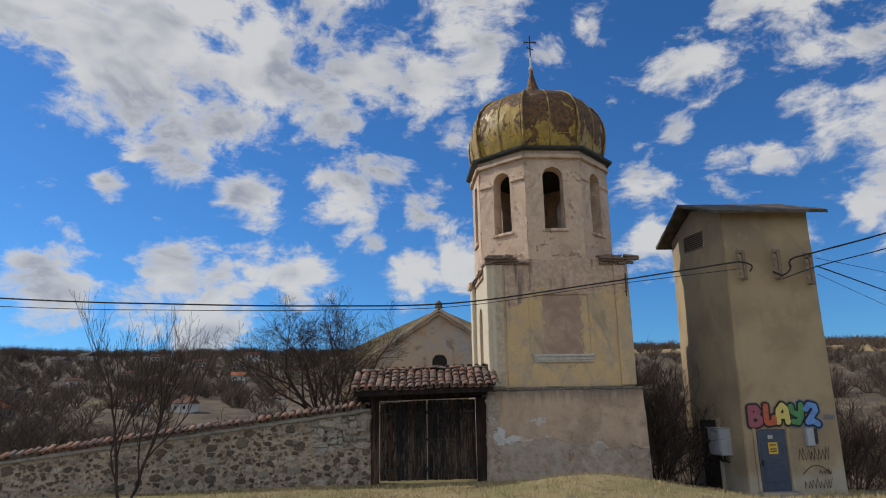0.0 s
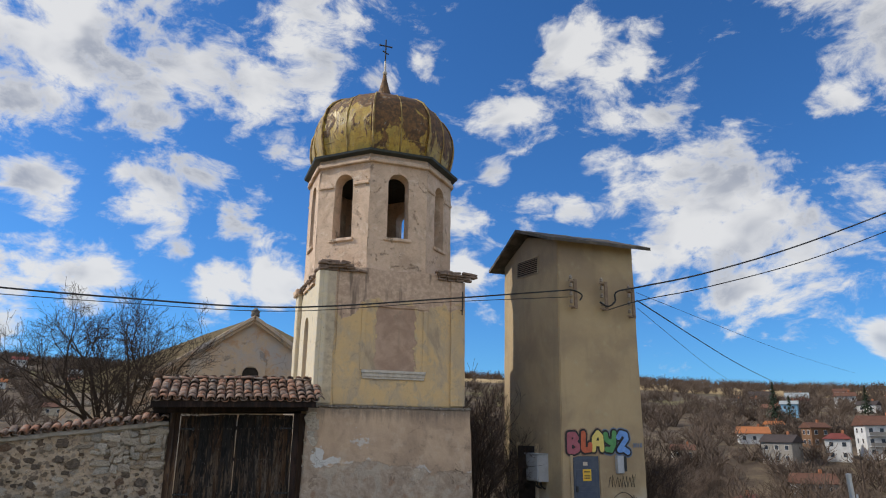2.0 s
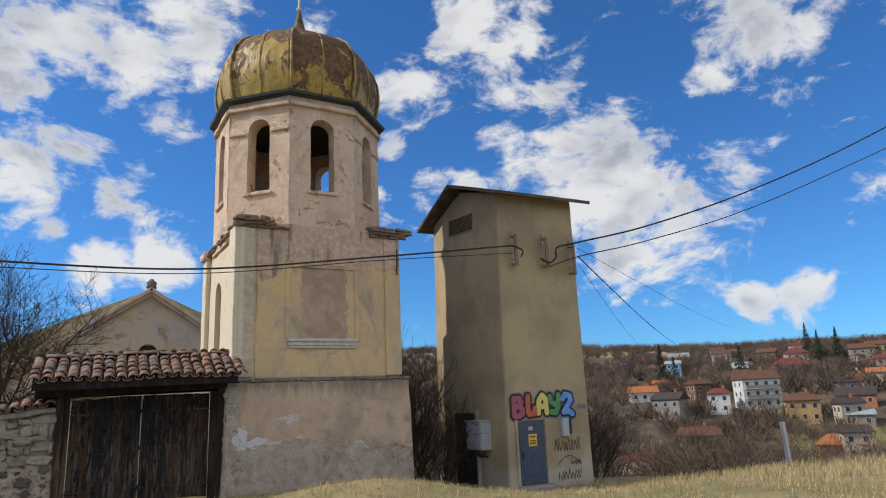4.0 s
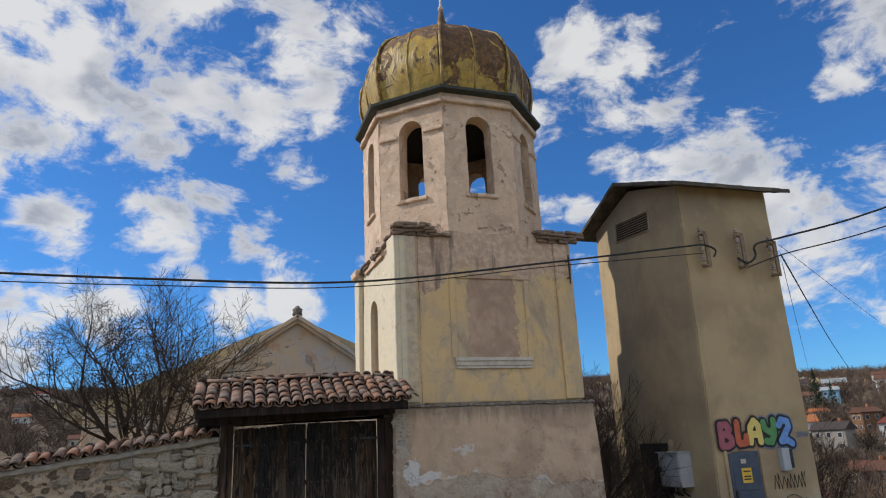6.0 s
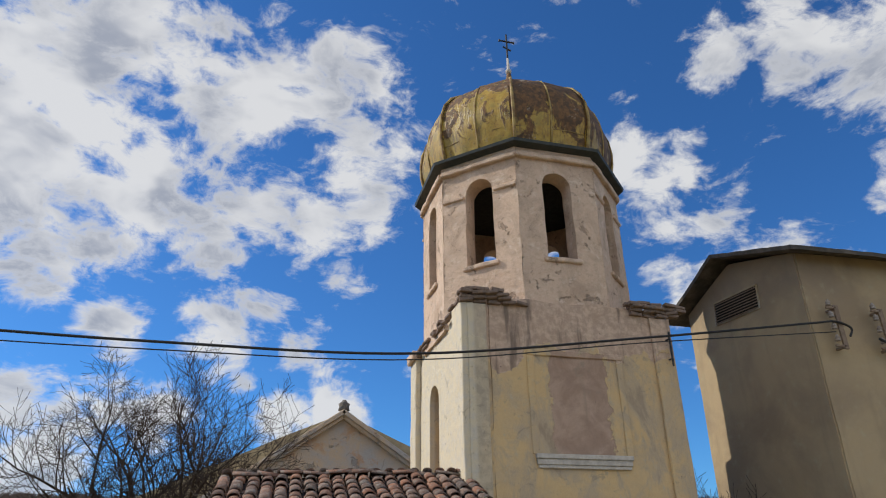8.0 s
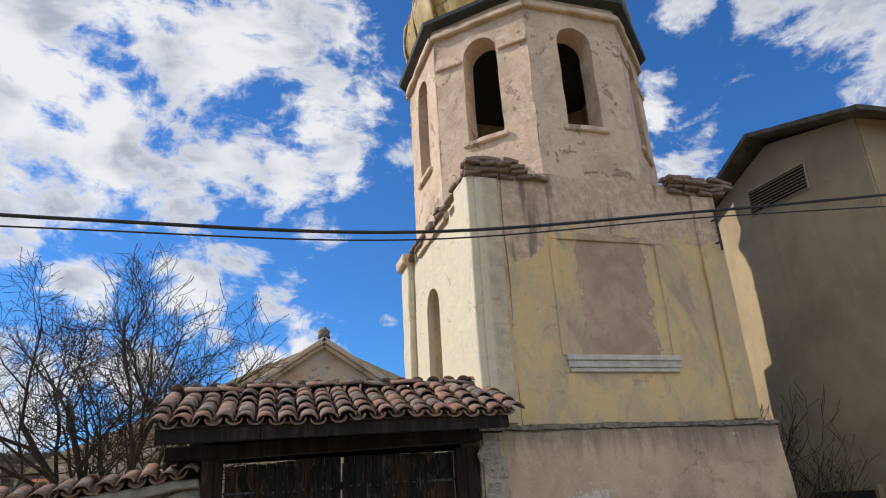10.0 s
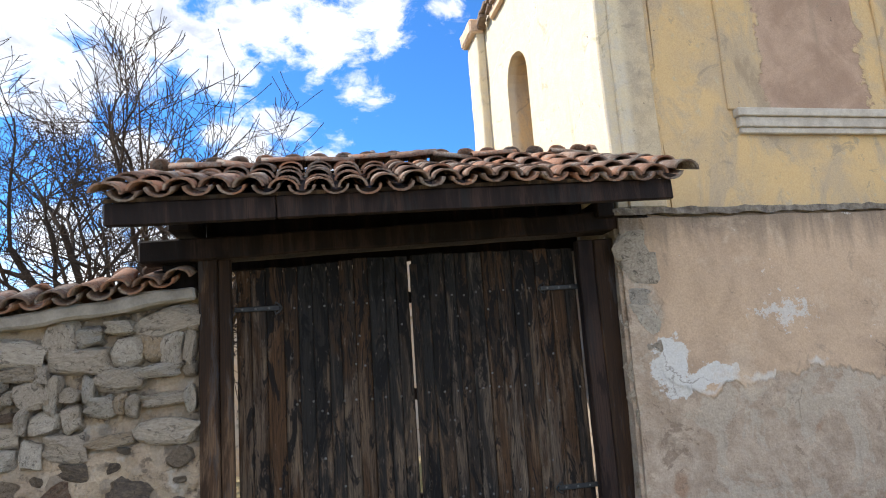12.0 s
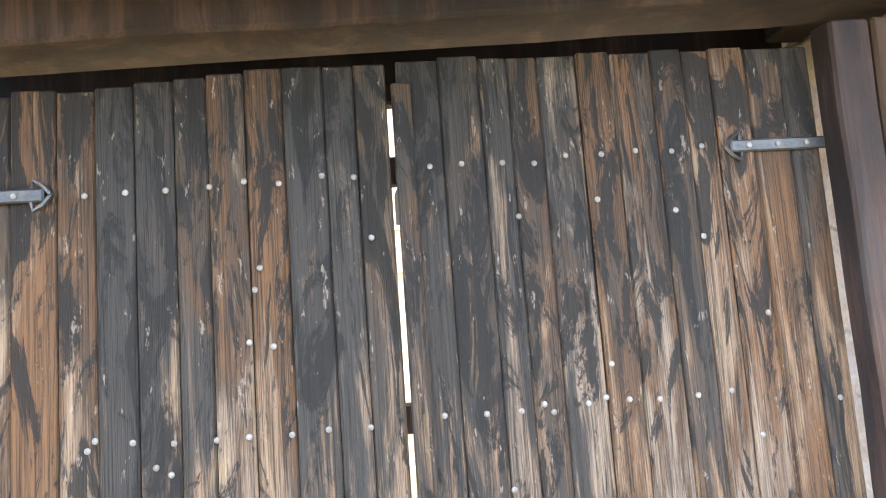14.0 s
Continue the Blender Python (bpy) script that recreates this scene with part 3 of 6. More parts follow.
M_SCRUB = simple("scrub_twigs", (0.105, 0.075, 0.055), (0.165, 0.12, 0.088), 0.95, 0.05)
M_GREYBOX = simple("grey_cabinet", (0.42, 0.43, 0.45), (0.35, 0.36, 0.38), 0.6, 3)
M_CONCRETE = simple("coping_mortar", (0.33, 0.30, 0.26), (0.23, 0.21, 0.185), 0.92, 6, 0.0, 0.01)


# ---------------------------------------------------------------- mesh helpers
def finish(name, bm, mat, parent=None, label="", smooth=False):
    me = bpy.data.meshes.new(name)
    bm.to_mesh(me)
    bm.free()
    me.materials.append(mat)
    if smooth:
        for p in me.polygons:
            p.use_smooth = True
    ob = new(name, me)
    ob.parent = parent
    if label:
        tagged(ob, label)
    return ob


def part(name, bm, mat, parent, label="", smooth=False):
    return finish(name, bm, mat, parent, label, smooth)


def share(name, me, parent, m):
    """One more object on a mesh that is already there."""
    ob = new(name, me)
    ob.parent = parent
    ob.matrix_basis = m
    return ob


def thing(name, m, label, category, group="", kind=""):
    ob = new(name)
    ob.matrix_basis = m
    ob.empty_display_size = 0.2
    return tagged(ob, label, category, group, kind)


def add_box(bm, x0, x1, y0, y1, z0, z1, m=None):
    r = bmesh.ops.create_cube(bm, size=1.0)
    for v in r["verts"]:
        v.co = Vector(((x0 + x1) / 2 + v.co.x * (x1 - x0), (y0 + y1) / 2 + v.co.y * (y1 - y0), (z0 + z1) / 2 + v.co.z * (z1 - z0)))
        if m is not None:
            v.co = m @ v.co
    return r["verts"]


def box(x0, x1, y0, y1, z0, z1, bevel=0.0, cuts=0.0, rough=0.0, freq=3.0, seg=1):
    bm = bmesh.new()
    add_box(bm, x0, x1, y0, y1, z0, z1)
    if bevel:
        bmesh.ops.bevel(bm, geom=list(bm.edges), offset=bevel, segments=seg, affect="EDGES")
    if cuts:
        dice(bm, cuts)
        roughen(bm, rough, freq)
    return bm


def dice(bm, size):
    """Cut long edges until none is longer than about size."""
    for _ in range(7):
        long = [e for e in bm.edges if e.calc_length() > size * 1.5]
        if not long:
            break
        bmesh.ops.subdivide_edges(bm, edges=long, cuts=1, use_grid_fill=True)
    bmesh.ops.triangulate(bm, faces=[f for f in bm.faces if len(f.verts) > 4])


def roughen(bm, amp, freq=3.0, seed=0.0):
    for v in bm.verts:
        p = v.co * freq + Vector((seed, seed * 2.3, 0))
        v.co += noise.noise_vector(p) * amp + noise.noise_vector(p * 3.7) * amp * 0.45


def prism(outline, y0, y1):
    """A solid from an outline in x and z, between two y."""
    bm = bmesh.new()
    f = bm.faces.new([bm.verts.new((x, y0, z)) for x, z in outline])
    r = bmesh.ops.extrude_face_region(bm, geom=[f])
    bmesh.ops.translate(bm, vec=(0, y1 - y0, 0), verts=[v for v in r["geom"] if isinstance(v, bmesh.types.BMVert)])
    bmesh.ops.recalc_face_normals(bm, faces=bm.faces)
    return bm


def arched_wall(half0, half1, z0, z1, ow, oz0, oz1, depth, inner, n=10):
    """A wall slab in x and z, front at y = 0, with an arched opening through it; half0 and half1 are
    the half widths of its front, inner that of its back."""
    bm = bmesh.new()
    r = ow / 2
    spring = oz1 - r
    cells = []
    xs0 = [(-r, spring), *[(-r * math.cos(math.pi * i / n), spring + r * math.sin(math.pi * i / n)) for i in range(1, n)], (r, spring)]
    cells.append([(-half0, z0), (-r, z0), (-r, oz0), (-half0, oz0)])
    cells.append([(-r, z0), (r, z0), (r, oz0), (-r, oz0)])
    cells.append([(r, z0), (half0, z0), (half0, oz0), (r, oz0)])
    cells.append([(-half0, oz0), (-r, oz0), (-r, spring), (-half0, spring)])
    cells.append([(r, oz0), (half0, oz0), (half0, spring), (r, spring)])
    cells.append([(-half0, spring), (-r, spring), (-r, z1), (-half0, z1)])
    cells.append([(r, spring), (half0, spring), (half0, z1), (r, z1)])
    for a, b in zip(xs0, xs0[1:]):
        cells.append([a, b, (b[0], z1), (a[0], z1)])
    table = {}

    def vert(p):
        k = (round(p[0], 4), round(p[1], 4))
        if k not in table:
            table[k] = bm.verts.new((p[0], 0, p[1]))
        return table[k]
    faces = [bm.faces.new([vert(p) for p in c]) for c in cells]
    res = bmesh.ops.extrude_face_region(bm, geom=faces)
    for v in res["geom"]:
        if isinstance(v, bmesh.types.BMVert):
            v.co.y += depth
            if abs(v.co.x) > half0 - 1e-4:
                v.co.x = math.copysign(inner, v.co.x)
    bmesh.ops.recalc_face_normals(bm, faces=bm.faces)
    return bm


def tube(points, radius, sides=6, taper=1.0):
    bm = bmesh.new()
    rings = []
    pts = [Vector(p) for p in points]
    for i, p in enumerate(pts):
        d = (pts[min(i + 1, len(pts) - 1)] - pts[max(i - 1, 0)]).normalized()
        up = Vector((0, 0, 1)) if abs(d.z) < 0.9 else Vector((1, 0, 0))
        s = d.cross(up).normalized()
        u = s.cross(d)
        r = radius * (1 + (taper - 1) * i / max(1, len(pts) - 1))
        rings.append([bm.verts.new(p + (s * math.cos(2 * math.pi * k / sides) + u * math.sin(2 * math.pi * k / sides)) * r) for k in range(sides)])
    for a, b in zip(rings, rings[1:]):
        for k in range(sides):
            bm.faces.new([a[k], a[(k + 1) % sides], b[(k + 1) % sides], b[k]])
    bm.faces.new(rings[0][::-1])
    bm.faces.new(rings[-1])
    bmesh.ops.recalc_face_normals(bm, faces=bm.faces)
    return bm


def lathe(profile, sides, turn=0.0):
    bm = bmesh.new()
    rings = []
    for r, z in profile:
        rings.append([bm.verts.new((r * math.cos(2 * math.pi * k / sides + turn), r * math.sin(2 * math.pi * k / sides + turn), z)) for k in range(sides)])
    for a, b in zip(rings, rings[1:]):
        for k in range(sides):
            bm.faces.new([a[k], a[(k + 1) % sides], b[(k + 1) % sides], b[k]])
    bm.faces.new(rings[0][::-1])
    bm.faces.new(rings[-1])
    bmesh.ops.recalc_face_normals(bm, faces=bm.faces)
    return bm


# ---------------------------------------------------------------- ground
def smooth(a, b, x):
    t = min(1.0, max(0.0, (x - a) / (b - a)))
    return t * t * (3 - 2 * t)


def land(x, y):
    """Height of the ground."""
    near = 0.45 - 0.47 * smooth(0, 17, y)
    near += 0.42 * math.exp(-((x - 3.9) / 2.2) ** 2 - ((y - 16.6) / 1.9) ** 2)
    near -= 0.55 * smooth(5.5, 9.5, x) * smooth(14.5, 18.5, y)
    near -= 0.10 * smooth(-3, -8, x)
    near += 0.03 * noise.noise(Vector((x * 0.7, y * 0.7, 0))) + 0.012 * noise.noise(Vector((x * 3, y * 3, 2)))
    ax, ay = x - 2.0, y - 8.0
    d = math.hypot(ax, ay)
    ang = math.degrees(math.atan2(ax, ay))
    right = smooth(5, 25, ang)
    drop = -2.2 * smooth(16, 30, d) - 9.0 * smooth(24, 75, d) * (0.55 + 0.45 * right)
    rise = (9 + 4 * right) * smooth(85, 170, d) + 33 * smooth(150, 420, d) + 10 * smooth(420, 700, d)
    rise -= 11 * smooth(230, 390, d) * smooth(28, 52, ang)
    front = smooth(-10, 2, ay)
    far = (drop + rise) * front
    far += smooth(60, 200, d) * 3.0 * noise.noise(Vector((x * 0.008, y * 0.008, 5))) * front
    return near + far


def build_ground():
    rings = [0.0]
    r = 0.45
    while r < 2400:
        rings.append(r)
        r *= 1.045 if r > 12 else 1.0
        r += 0.45 if r <= 12 else 0.0
    n = 220
    verts, faces = [(2.0, 13.0, land(2.0, 13.0))], []
    for r in rings[1:]:
        for k in range(n):
            a = 2 * math.pi * k / n
            x, y = 2.0 + r * math.sin(a), 13.0 + r * math.cos(a)
            verts.append((x, y, land(x, y)))
    for k in range(n):
        faces.append((0, 1 + (k + 1) % n, 1 + k))
    for i in range(len(rings) - 2):
        for k in range(n):
            a, b = 1 + i * n + k, 1 + i * n + (k + 1) % n
            faces.append((a, b, b + n, a + n))
    me = bpy.data.meshes.new("ground")
    me.from_pydata(verts, [], faces)
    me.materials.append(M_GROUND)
    for p in me.polygons:
        p.use_smooth = True
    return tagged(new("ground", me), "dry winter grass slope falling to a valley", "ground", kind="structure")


build_ground()


# ---------------------------------------------------------------- bell tower
TX, TY, TTURN = 4.12, 22.4, 2.5
tower = thing("bell_tower", pose(TX, TY, 0, 0, 0, TTURN), "old plastered church bell tower with an octagonal belfry and gilded dome", "tower")


def build_tower():
    # foot, slightly battered
    bm = bmesh.new()
    vs = add_box(bm, -2.40, 2.24, -2.52, 2.1, -0.8, 2.50)
    for v in vs:
        if v.co.z < 0:
            v.co.x *= 1.03
            v.co.y -= 0.10 if v.co.y < 0 else 0
    bmesh.ops.bevel(bm, geom=list(bm.edges), offset=0.03, segments=2, affect="EDGES")
    dice(bm, 0.16)
    roughen(bm, 0.022, 1.8)
    part("foot", bm, M_BASE, tower, "beige rendered foot with the render fallen off low down")
    # weathered ledge
    bm = bmesh.new()
    add_box(bm, -2.42, 2.26, -2.54, 2.12, 2.49, 2.545)
    dice(bm, 0.09)
    roughen(bm, 0.024, 9.0)
    part("ledge", bm, M_LEDGE, tower, "crumbling dark ledge")
    # body
    bm = box(-1.72, 2.13, -2.27, 1.95, 2.56, 6.42, 0.025, 0.16, 0.02, 1.6, 2)
    for v in bm.verts:
        if v.co.z > 6.2:
            v.co.z += 0.12 * noise.noise(v.co * 2.0)
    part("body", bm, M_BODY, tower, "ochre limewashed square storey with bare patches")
    # corner strips on the front and the side
    for x0, x1 in ((-2.145, -1.77), (1.70, 2.145)):
        part("corner_strip", box(x0, x1, -2.325, -2.265, 2.60, 6.25, 0.012, 0.2, 0.012, 2.0), M_BODY, tower)
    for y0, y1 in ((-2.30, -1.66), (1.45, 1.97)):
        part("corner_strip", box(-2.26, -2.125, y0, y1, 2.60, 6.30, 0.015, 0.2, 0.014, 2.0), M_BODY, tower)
    part("capital", box(-2.36, -2.12, 1.42, 2.02, 6.20, 6.42, 0.03, 0.1, 0.02, 4), M_OCT, tower)
    # blind panel frame and its sill
    for x0, x1 in ((-1.0, -0.86), (0.84, 0.98)):
        part("panel_edge", box(x0, x1, -2.30, -2.262, 3.52, 5.32, 0.012, 0.2, 0.008, 3), M_BODY, tower)
    part("panel_edge", box(-1.0, 0.98, -2.30, -2.262, 5.32, 5.44, 0.012, 0.2, 0.008, 3), M_BODY, tower)
    bm = bmesh.new()
    add_box(bm, -0.95, 0.93, -2.36, -2.262, 3.45, 3.53)
    add_box(bm, -0.93, 0.91, -2.335, -2.262, 3.35, 3.45)
    add_box(bm, -0.91, 0.89, -2.315, -2.262, 3.29, 3.35)
    bmesh.ops.bevel(bm, geom=list(bm.edges), offset=0.008, segments=1, affect="EDGES")
    part("panel_sill", bm, M_TRIM, tower, "pale moulded sill under a blind panel")
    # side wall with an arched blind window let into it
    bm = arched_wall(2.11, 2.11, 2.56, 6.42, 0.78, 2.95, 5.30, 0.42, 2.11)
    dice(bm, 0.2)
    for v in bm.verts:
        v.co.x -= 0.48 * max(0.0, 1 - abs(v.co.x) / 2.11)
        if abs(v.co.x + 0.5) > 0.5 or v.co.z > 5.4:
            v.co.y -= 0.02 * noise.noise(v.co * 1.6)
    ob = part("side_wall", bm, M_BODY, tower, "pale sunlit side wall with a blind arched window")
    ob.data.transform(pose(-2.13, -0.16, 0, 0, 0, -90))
    part("niche", box(-1.76, -1.70, -0.22, 0.76, 2.96, 5.36), M_PANEL, tower, "brown back of a blind window")
    part("niche_sill", box(-2.24, -1.74, -0.24, 0.78, 2.86, 2.955, 0.015, 0.15, 0.01, 4), M_OCT, tower)
    # broken cornice of loose bricks
    rng = random.Random(4)
    me = bpy.data.meshes.new("brick")
    bm = box(-0.13, 0.13, -0.06, 0.06, -0.032, 0.032, 0.012)
    roughen(bm, 0.012, 14)
    bm.to_mesh(me)
    me.materials.append(M_BRICK)
    for cx0, cx1, rows in ((-2.3, -1.15, 4), (1.2, 2.32, 4)):
        for row in range(rows):
            x = cx0 + rng.uniform(0, 0.1)
            while x < cx1 - (0.12 * row if cx0 < 0 else 0):
                yy = -2.30 - 0.05 * min(row, 2) + rng.uniform(-0.03, 0.04)
                share("brick", me, tower, pose(x + 0.12, yy, 6.30 + row * 0.068 + rng.uniform(-0.012, 0.012), rng.uniform(-9, 9), rng.uniform(-8, 8), rng.uniform(-16, 16)))
                if rng.random() < 0.7:
                    share("brick", me, tower, pose(x + 0.12, yy + 0.16, 6.31 + row * 0.068 + rng.uniform(-0.01, 0.02), 0, rng.uniform(-5, 5), rng.uniform(-9, 9)))
                x += rng.uniform(0.22, 0.3)
    for row in range(2):
        y = -2.25
        while y < 1.8:
            if rng.random() < 0.8:
                share("brick", me, tower, pose(-2.2 - 0.03 * row + rng.uniform(-0.03, 0.03), y, 6.28 + row * 0.066, rng.uniform(-6, 6), rng.uniform(-5, 5), 90 + rng.uniform(-9, 9)))
            y += rng.uniform(0.24, 0.34)
    # belfry, eight walls with arched openings
    ap, dep = 2.20, 0.42
    half = ap * math.tan(math.pi / 8)
    inner = (ap - dep) * math.tan(math.pi / 8)
    for k in range(8):
        bm = arched_wall(half, half, 6.15, 10.10, 0.66, 7.44, 9.50, dep, inner)
        dice(bm, 0.2)
        roughen(bm, 0.018, 2.2, k)
        for v in bm.verts:
            if abs(abs(v.co.x) - half) < 0.03 and v.co.y < 0.1:
                v.co.y += 0.02 * max(0, noise.noise(Vector((k, 3, v.co.z * 3))))
        ob = part("belfry_wall", bm, M_OCT, tower)
        ob.matrix_basis = pose(0, 0, 0, 0, 0, 45 * k) @ pose(0, -ap, 0)
        bm = box(-half - 0.02, half + 0.02, -0.10, 0.06, 9.78, 9.90, 0.02, 0.14, 0.02, 4)
        ob = part("cornice_band", bm, M_OCT, tower)
        ob.matrix_basis = pose(0, 0, 0, 0, 0, 45 * k) @ pose(0, -ap, 0)
        bm = box(-0.42, 0.42, -0.06, 0.05, 7.34, 7.44, 0.02, 0.12, 0.015, 4)
        ob = part("window_sill", bm, M_OCT, tower)
        ob.matrix_basis = pose(0, 0, 0, 0, 0, 45 * k) @ pose(0, -ap, 0)
        if k % 2 == 1:
            for sx in (-1, 1):
                x0, x1 = sorted((sx * 0.36, sx * (half - 0.01)))
                bm = box(x0, x1, -0.05, 0.05, 9.08, 9.18, 0.02, 0.12, 0.014, 4)
                ob = part("impost_band", bm, M_OCT, tower)
                ob.matrix_basis = pose(0, 0, 0, 0, 0, 45 * k) @ pose(0, -ap, 0)
    turn = math.pi / 8
    part("belfry_floor", lathe([(1.9, 6.9), (1.9, 7.0)], 8, turn), M_DARK, tower)
    part("belfry_ceiling", lathe([(1.95, 9.9), (1.95, 10.0)], 8, turn), M_DARK, tower)
    # eave plate
    c = 1 / math.cos(math.pi / 8)
    part("eave", lathe([(2.20 * c, 10.05), (2.40 * c, 10.08), (2.42 * c, 10.145), (2.20 * c, 10.22)], 8, turn), M_EAVE, tower, "dark green sheet-metal eave")
    # dome of eight sheet-metal gores
    prof = [(2.17, 10.22), (2.25, 10.53), (2.32, 10.90), (2.34, 11.22), (2.30, 11.57), (2.19, 11.90), (1.99, 12.20), (1.68, 12.45), (1.28, 12.64), (0.86, 12.75), (0.55, 12.82), (0.40, 12.92)]
    t8 = math.tan(math.pi / 8)
    for k in range(8):
        bm = bmesh.new()
        rows = []
        for r, z in prof:
            bulge = 0.07 * min(1.0, r)
            rows.append([bm.verts.new((r * t8 * u, -(r * 0.955 + bulge * (1 - u * u)), z)) for u in (-1, -0.66, -0.33, 0, 0.33, 0.66, 1)])
        for a, b in zip(rows, rows[1:]):
            for i in range(6):
                bm.faces.new([a[i], a[i + 1], b[i + 1], b[i]])
        dice(bm, 0.16)
        for v in bm.verts:
            v.co += Vector((0, -1, 0)) * 0.035 * noise.noise(v.co * 2.3 + Vector((k * 5, 0, 0)))
        f = part("dome_sheet", bm, {0: M_DOMERUST, 1: M_DOMERUST, 6: M_DOMEGILT, 7: M_DOMEGILT}.get(k, M_DOME), tower, smooth=True)
        f.matrix_basis = pose(0, 0, 0, 0, 0, 45 * k)
        # rib at the joint and a lapped seam in the middle of the gore
        rib = tube([(r * t8 * 1.0, -r * 0.955 - 0.015, z) for r, z in prof], 0.042, 5, 0.7)
        roughen(rib, 0.014, 6.0, k)
        f = part("dome_rib", rib, M_SEAM, tower, smooth=True)
        f.matrix_basis = pose(0, 0, 0, 0, 0, 45 * k)
        seam = tube([(0.06 * math.sin(k), -(r * 0.955 + 0.07 * min(1.0, r)) - 0.006, z) for r, z in prof], 0.026, 4, 0.8)
        roughen(seam, 0.014, 7.0, k + 3)
        f = part("dome_seam", seam, M_SEAM, tower, smooth=True)
        f.matrix_basis = pose(0, 0, 0, 0, 0, 45 * k)
        lap = tube([(2.25 * t8 * u, -(2.25 * 0.955 + 0.07 * (1 - u * u)) - 0.012, 10.66 + 0.02 * math.sin(k * 2 + u * 3)) for u in (-1, -0.5, 0, 0.5, 1)], 0.014, 4)
        f = part("dome_seam", lap, M_SEAM, tower, smooth=True)
        f.matrix_basis = pose(0, 0, 0, 0, 0, 45 * k)
    part("spire", lathe([(0.66, 12.74), (0.50, 12.86), (0.37, 13.02), (0.26, 13.26), (0.165, 13.56), (0.09, 13.86), (0.055, 14.10)], 8, turn), M_DOME, tower, smooth=True)
    part("spire_cap", lathe([(0.05, 14.06), (0.085, 14.12), (0.085, 14.18), (0.045, 14.24), (0.032, 14.62)], 8), M_TRIM, tower, smooth=True)
    bm = tube([(0, 0, 14.55), (0, 0, 15.5)], 0.026, 6)
    cross = part("cross", bm, M_IRON, tower, "small dark metal cross")
    bm = bmesh.new()
    add_box(bm, -0.22, 0.22, -0.02, 0.02, 15.22, 15.26)
    for sx in (-0.22, 0.22):
        add_box(bm, sx - 0.015, sx + 0.015, -0.025, 0.025, 15.2, 15.28)
    bmesh.ops.bevel(bm, geom=list(bm.edges), offset=0.006, segments=1, affect="EDGES")
    part("cross_bar", bm, M_IRON, cross)
    part("lower_bar", box(-0.13, 0.13, -0.018, 0.018, -0.018, 0.018, 0.004), M_IRON, cross).matrix_basis = pose(0, 0, 14.98, 0, 24, 0)


build_tower()


# ---------------------------------------------------------------- gate and its roof
GY = 20.0
gate = thing("wooden_gate", pose(0, GY, 0), "closed two-leaf gate of dark weathered planks", "gate")


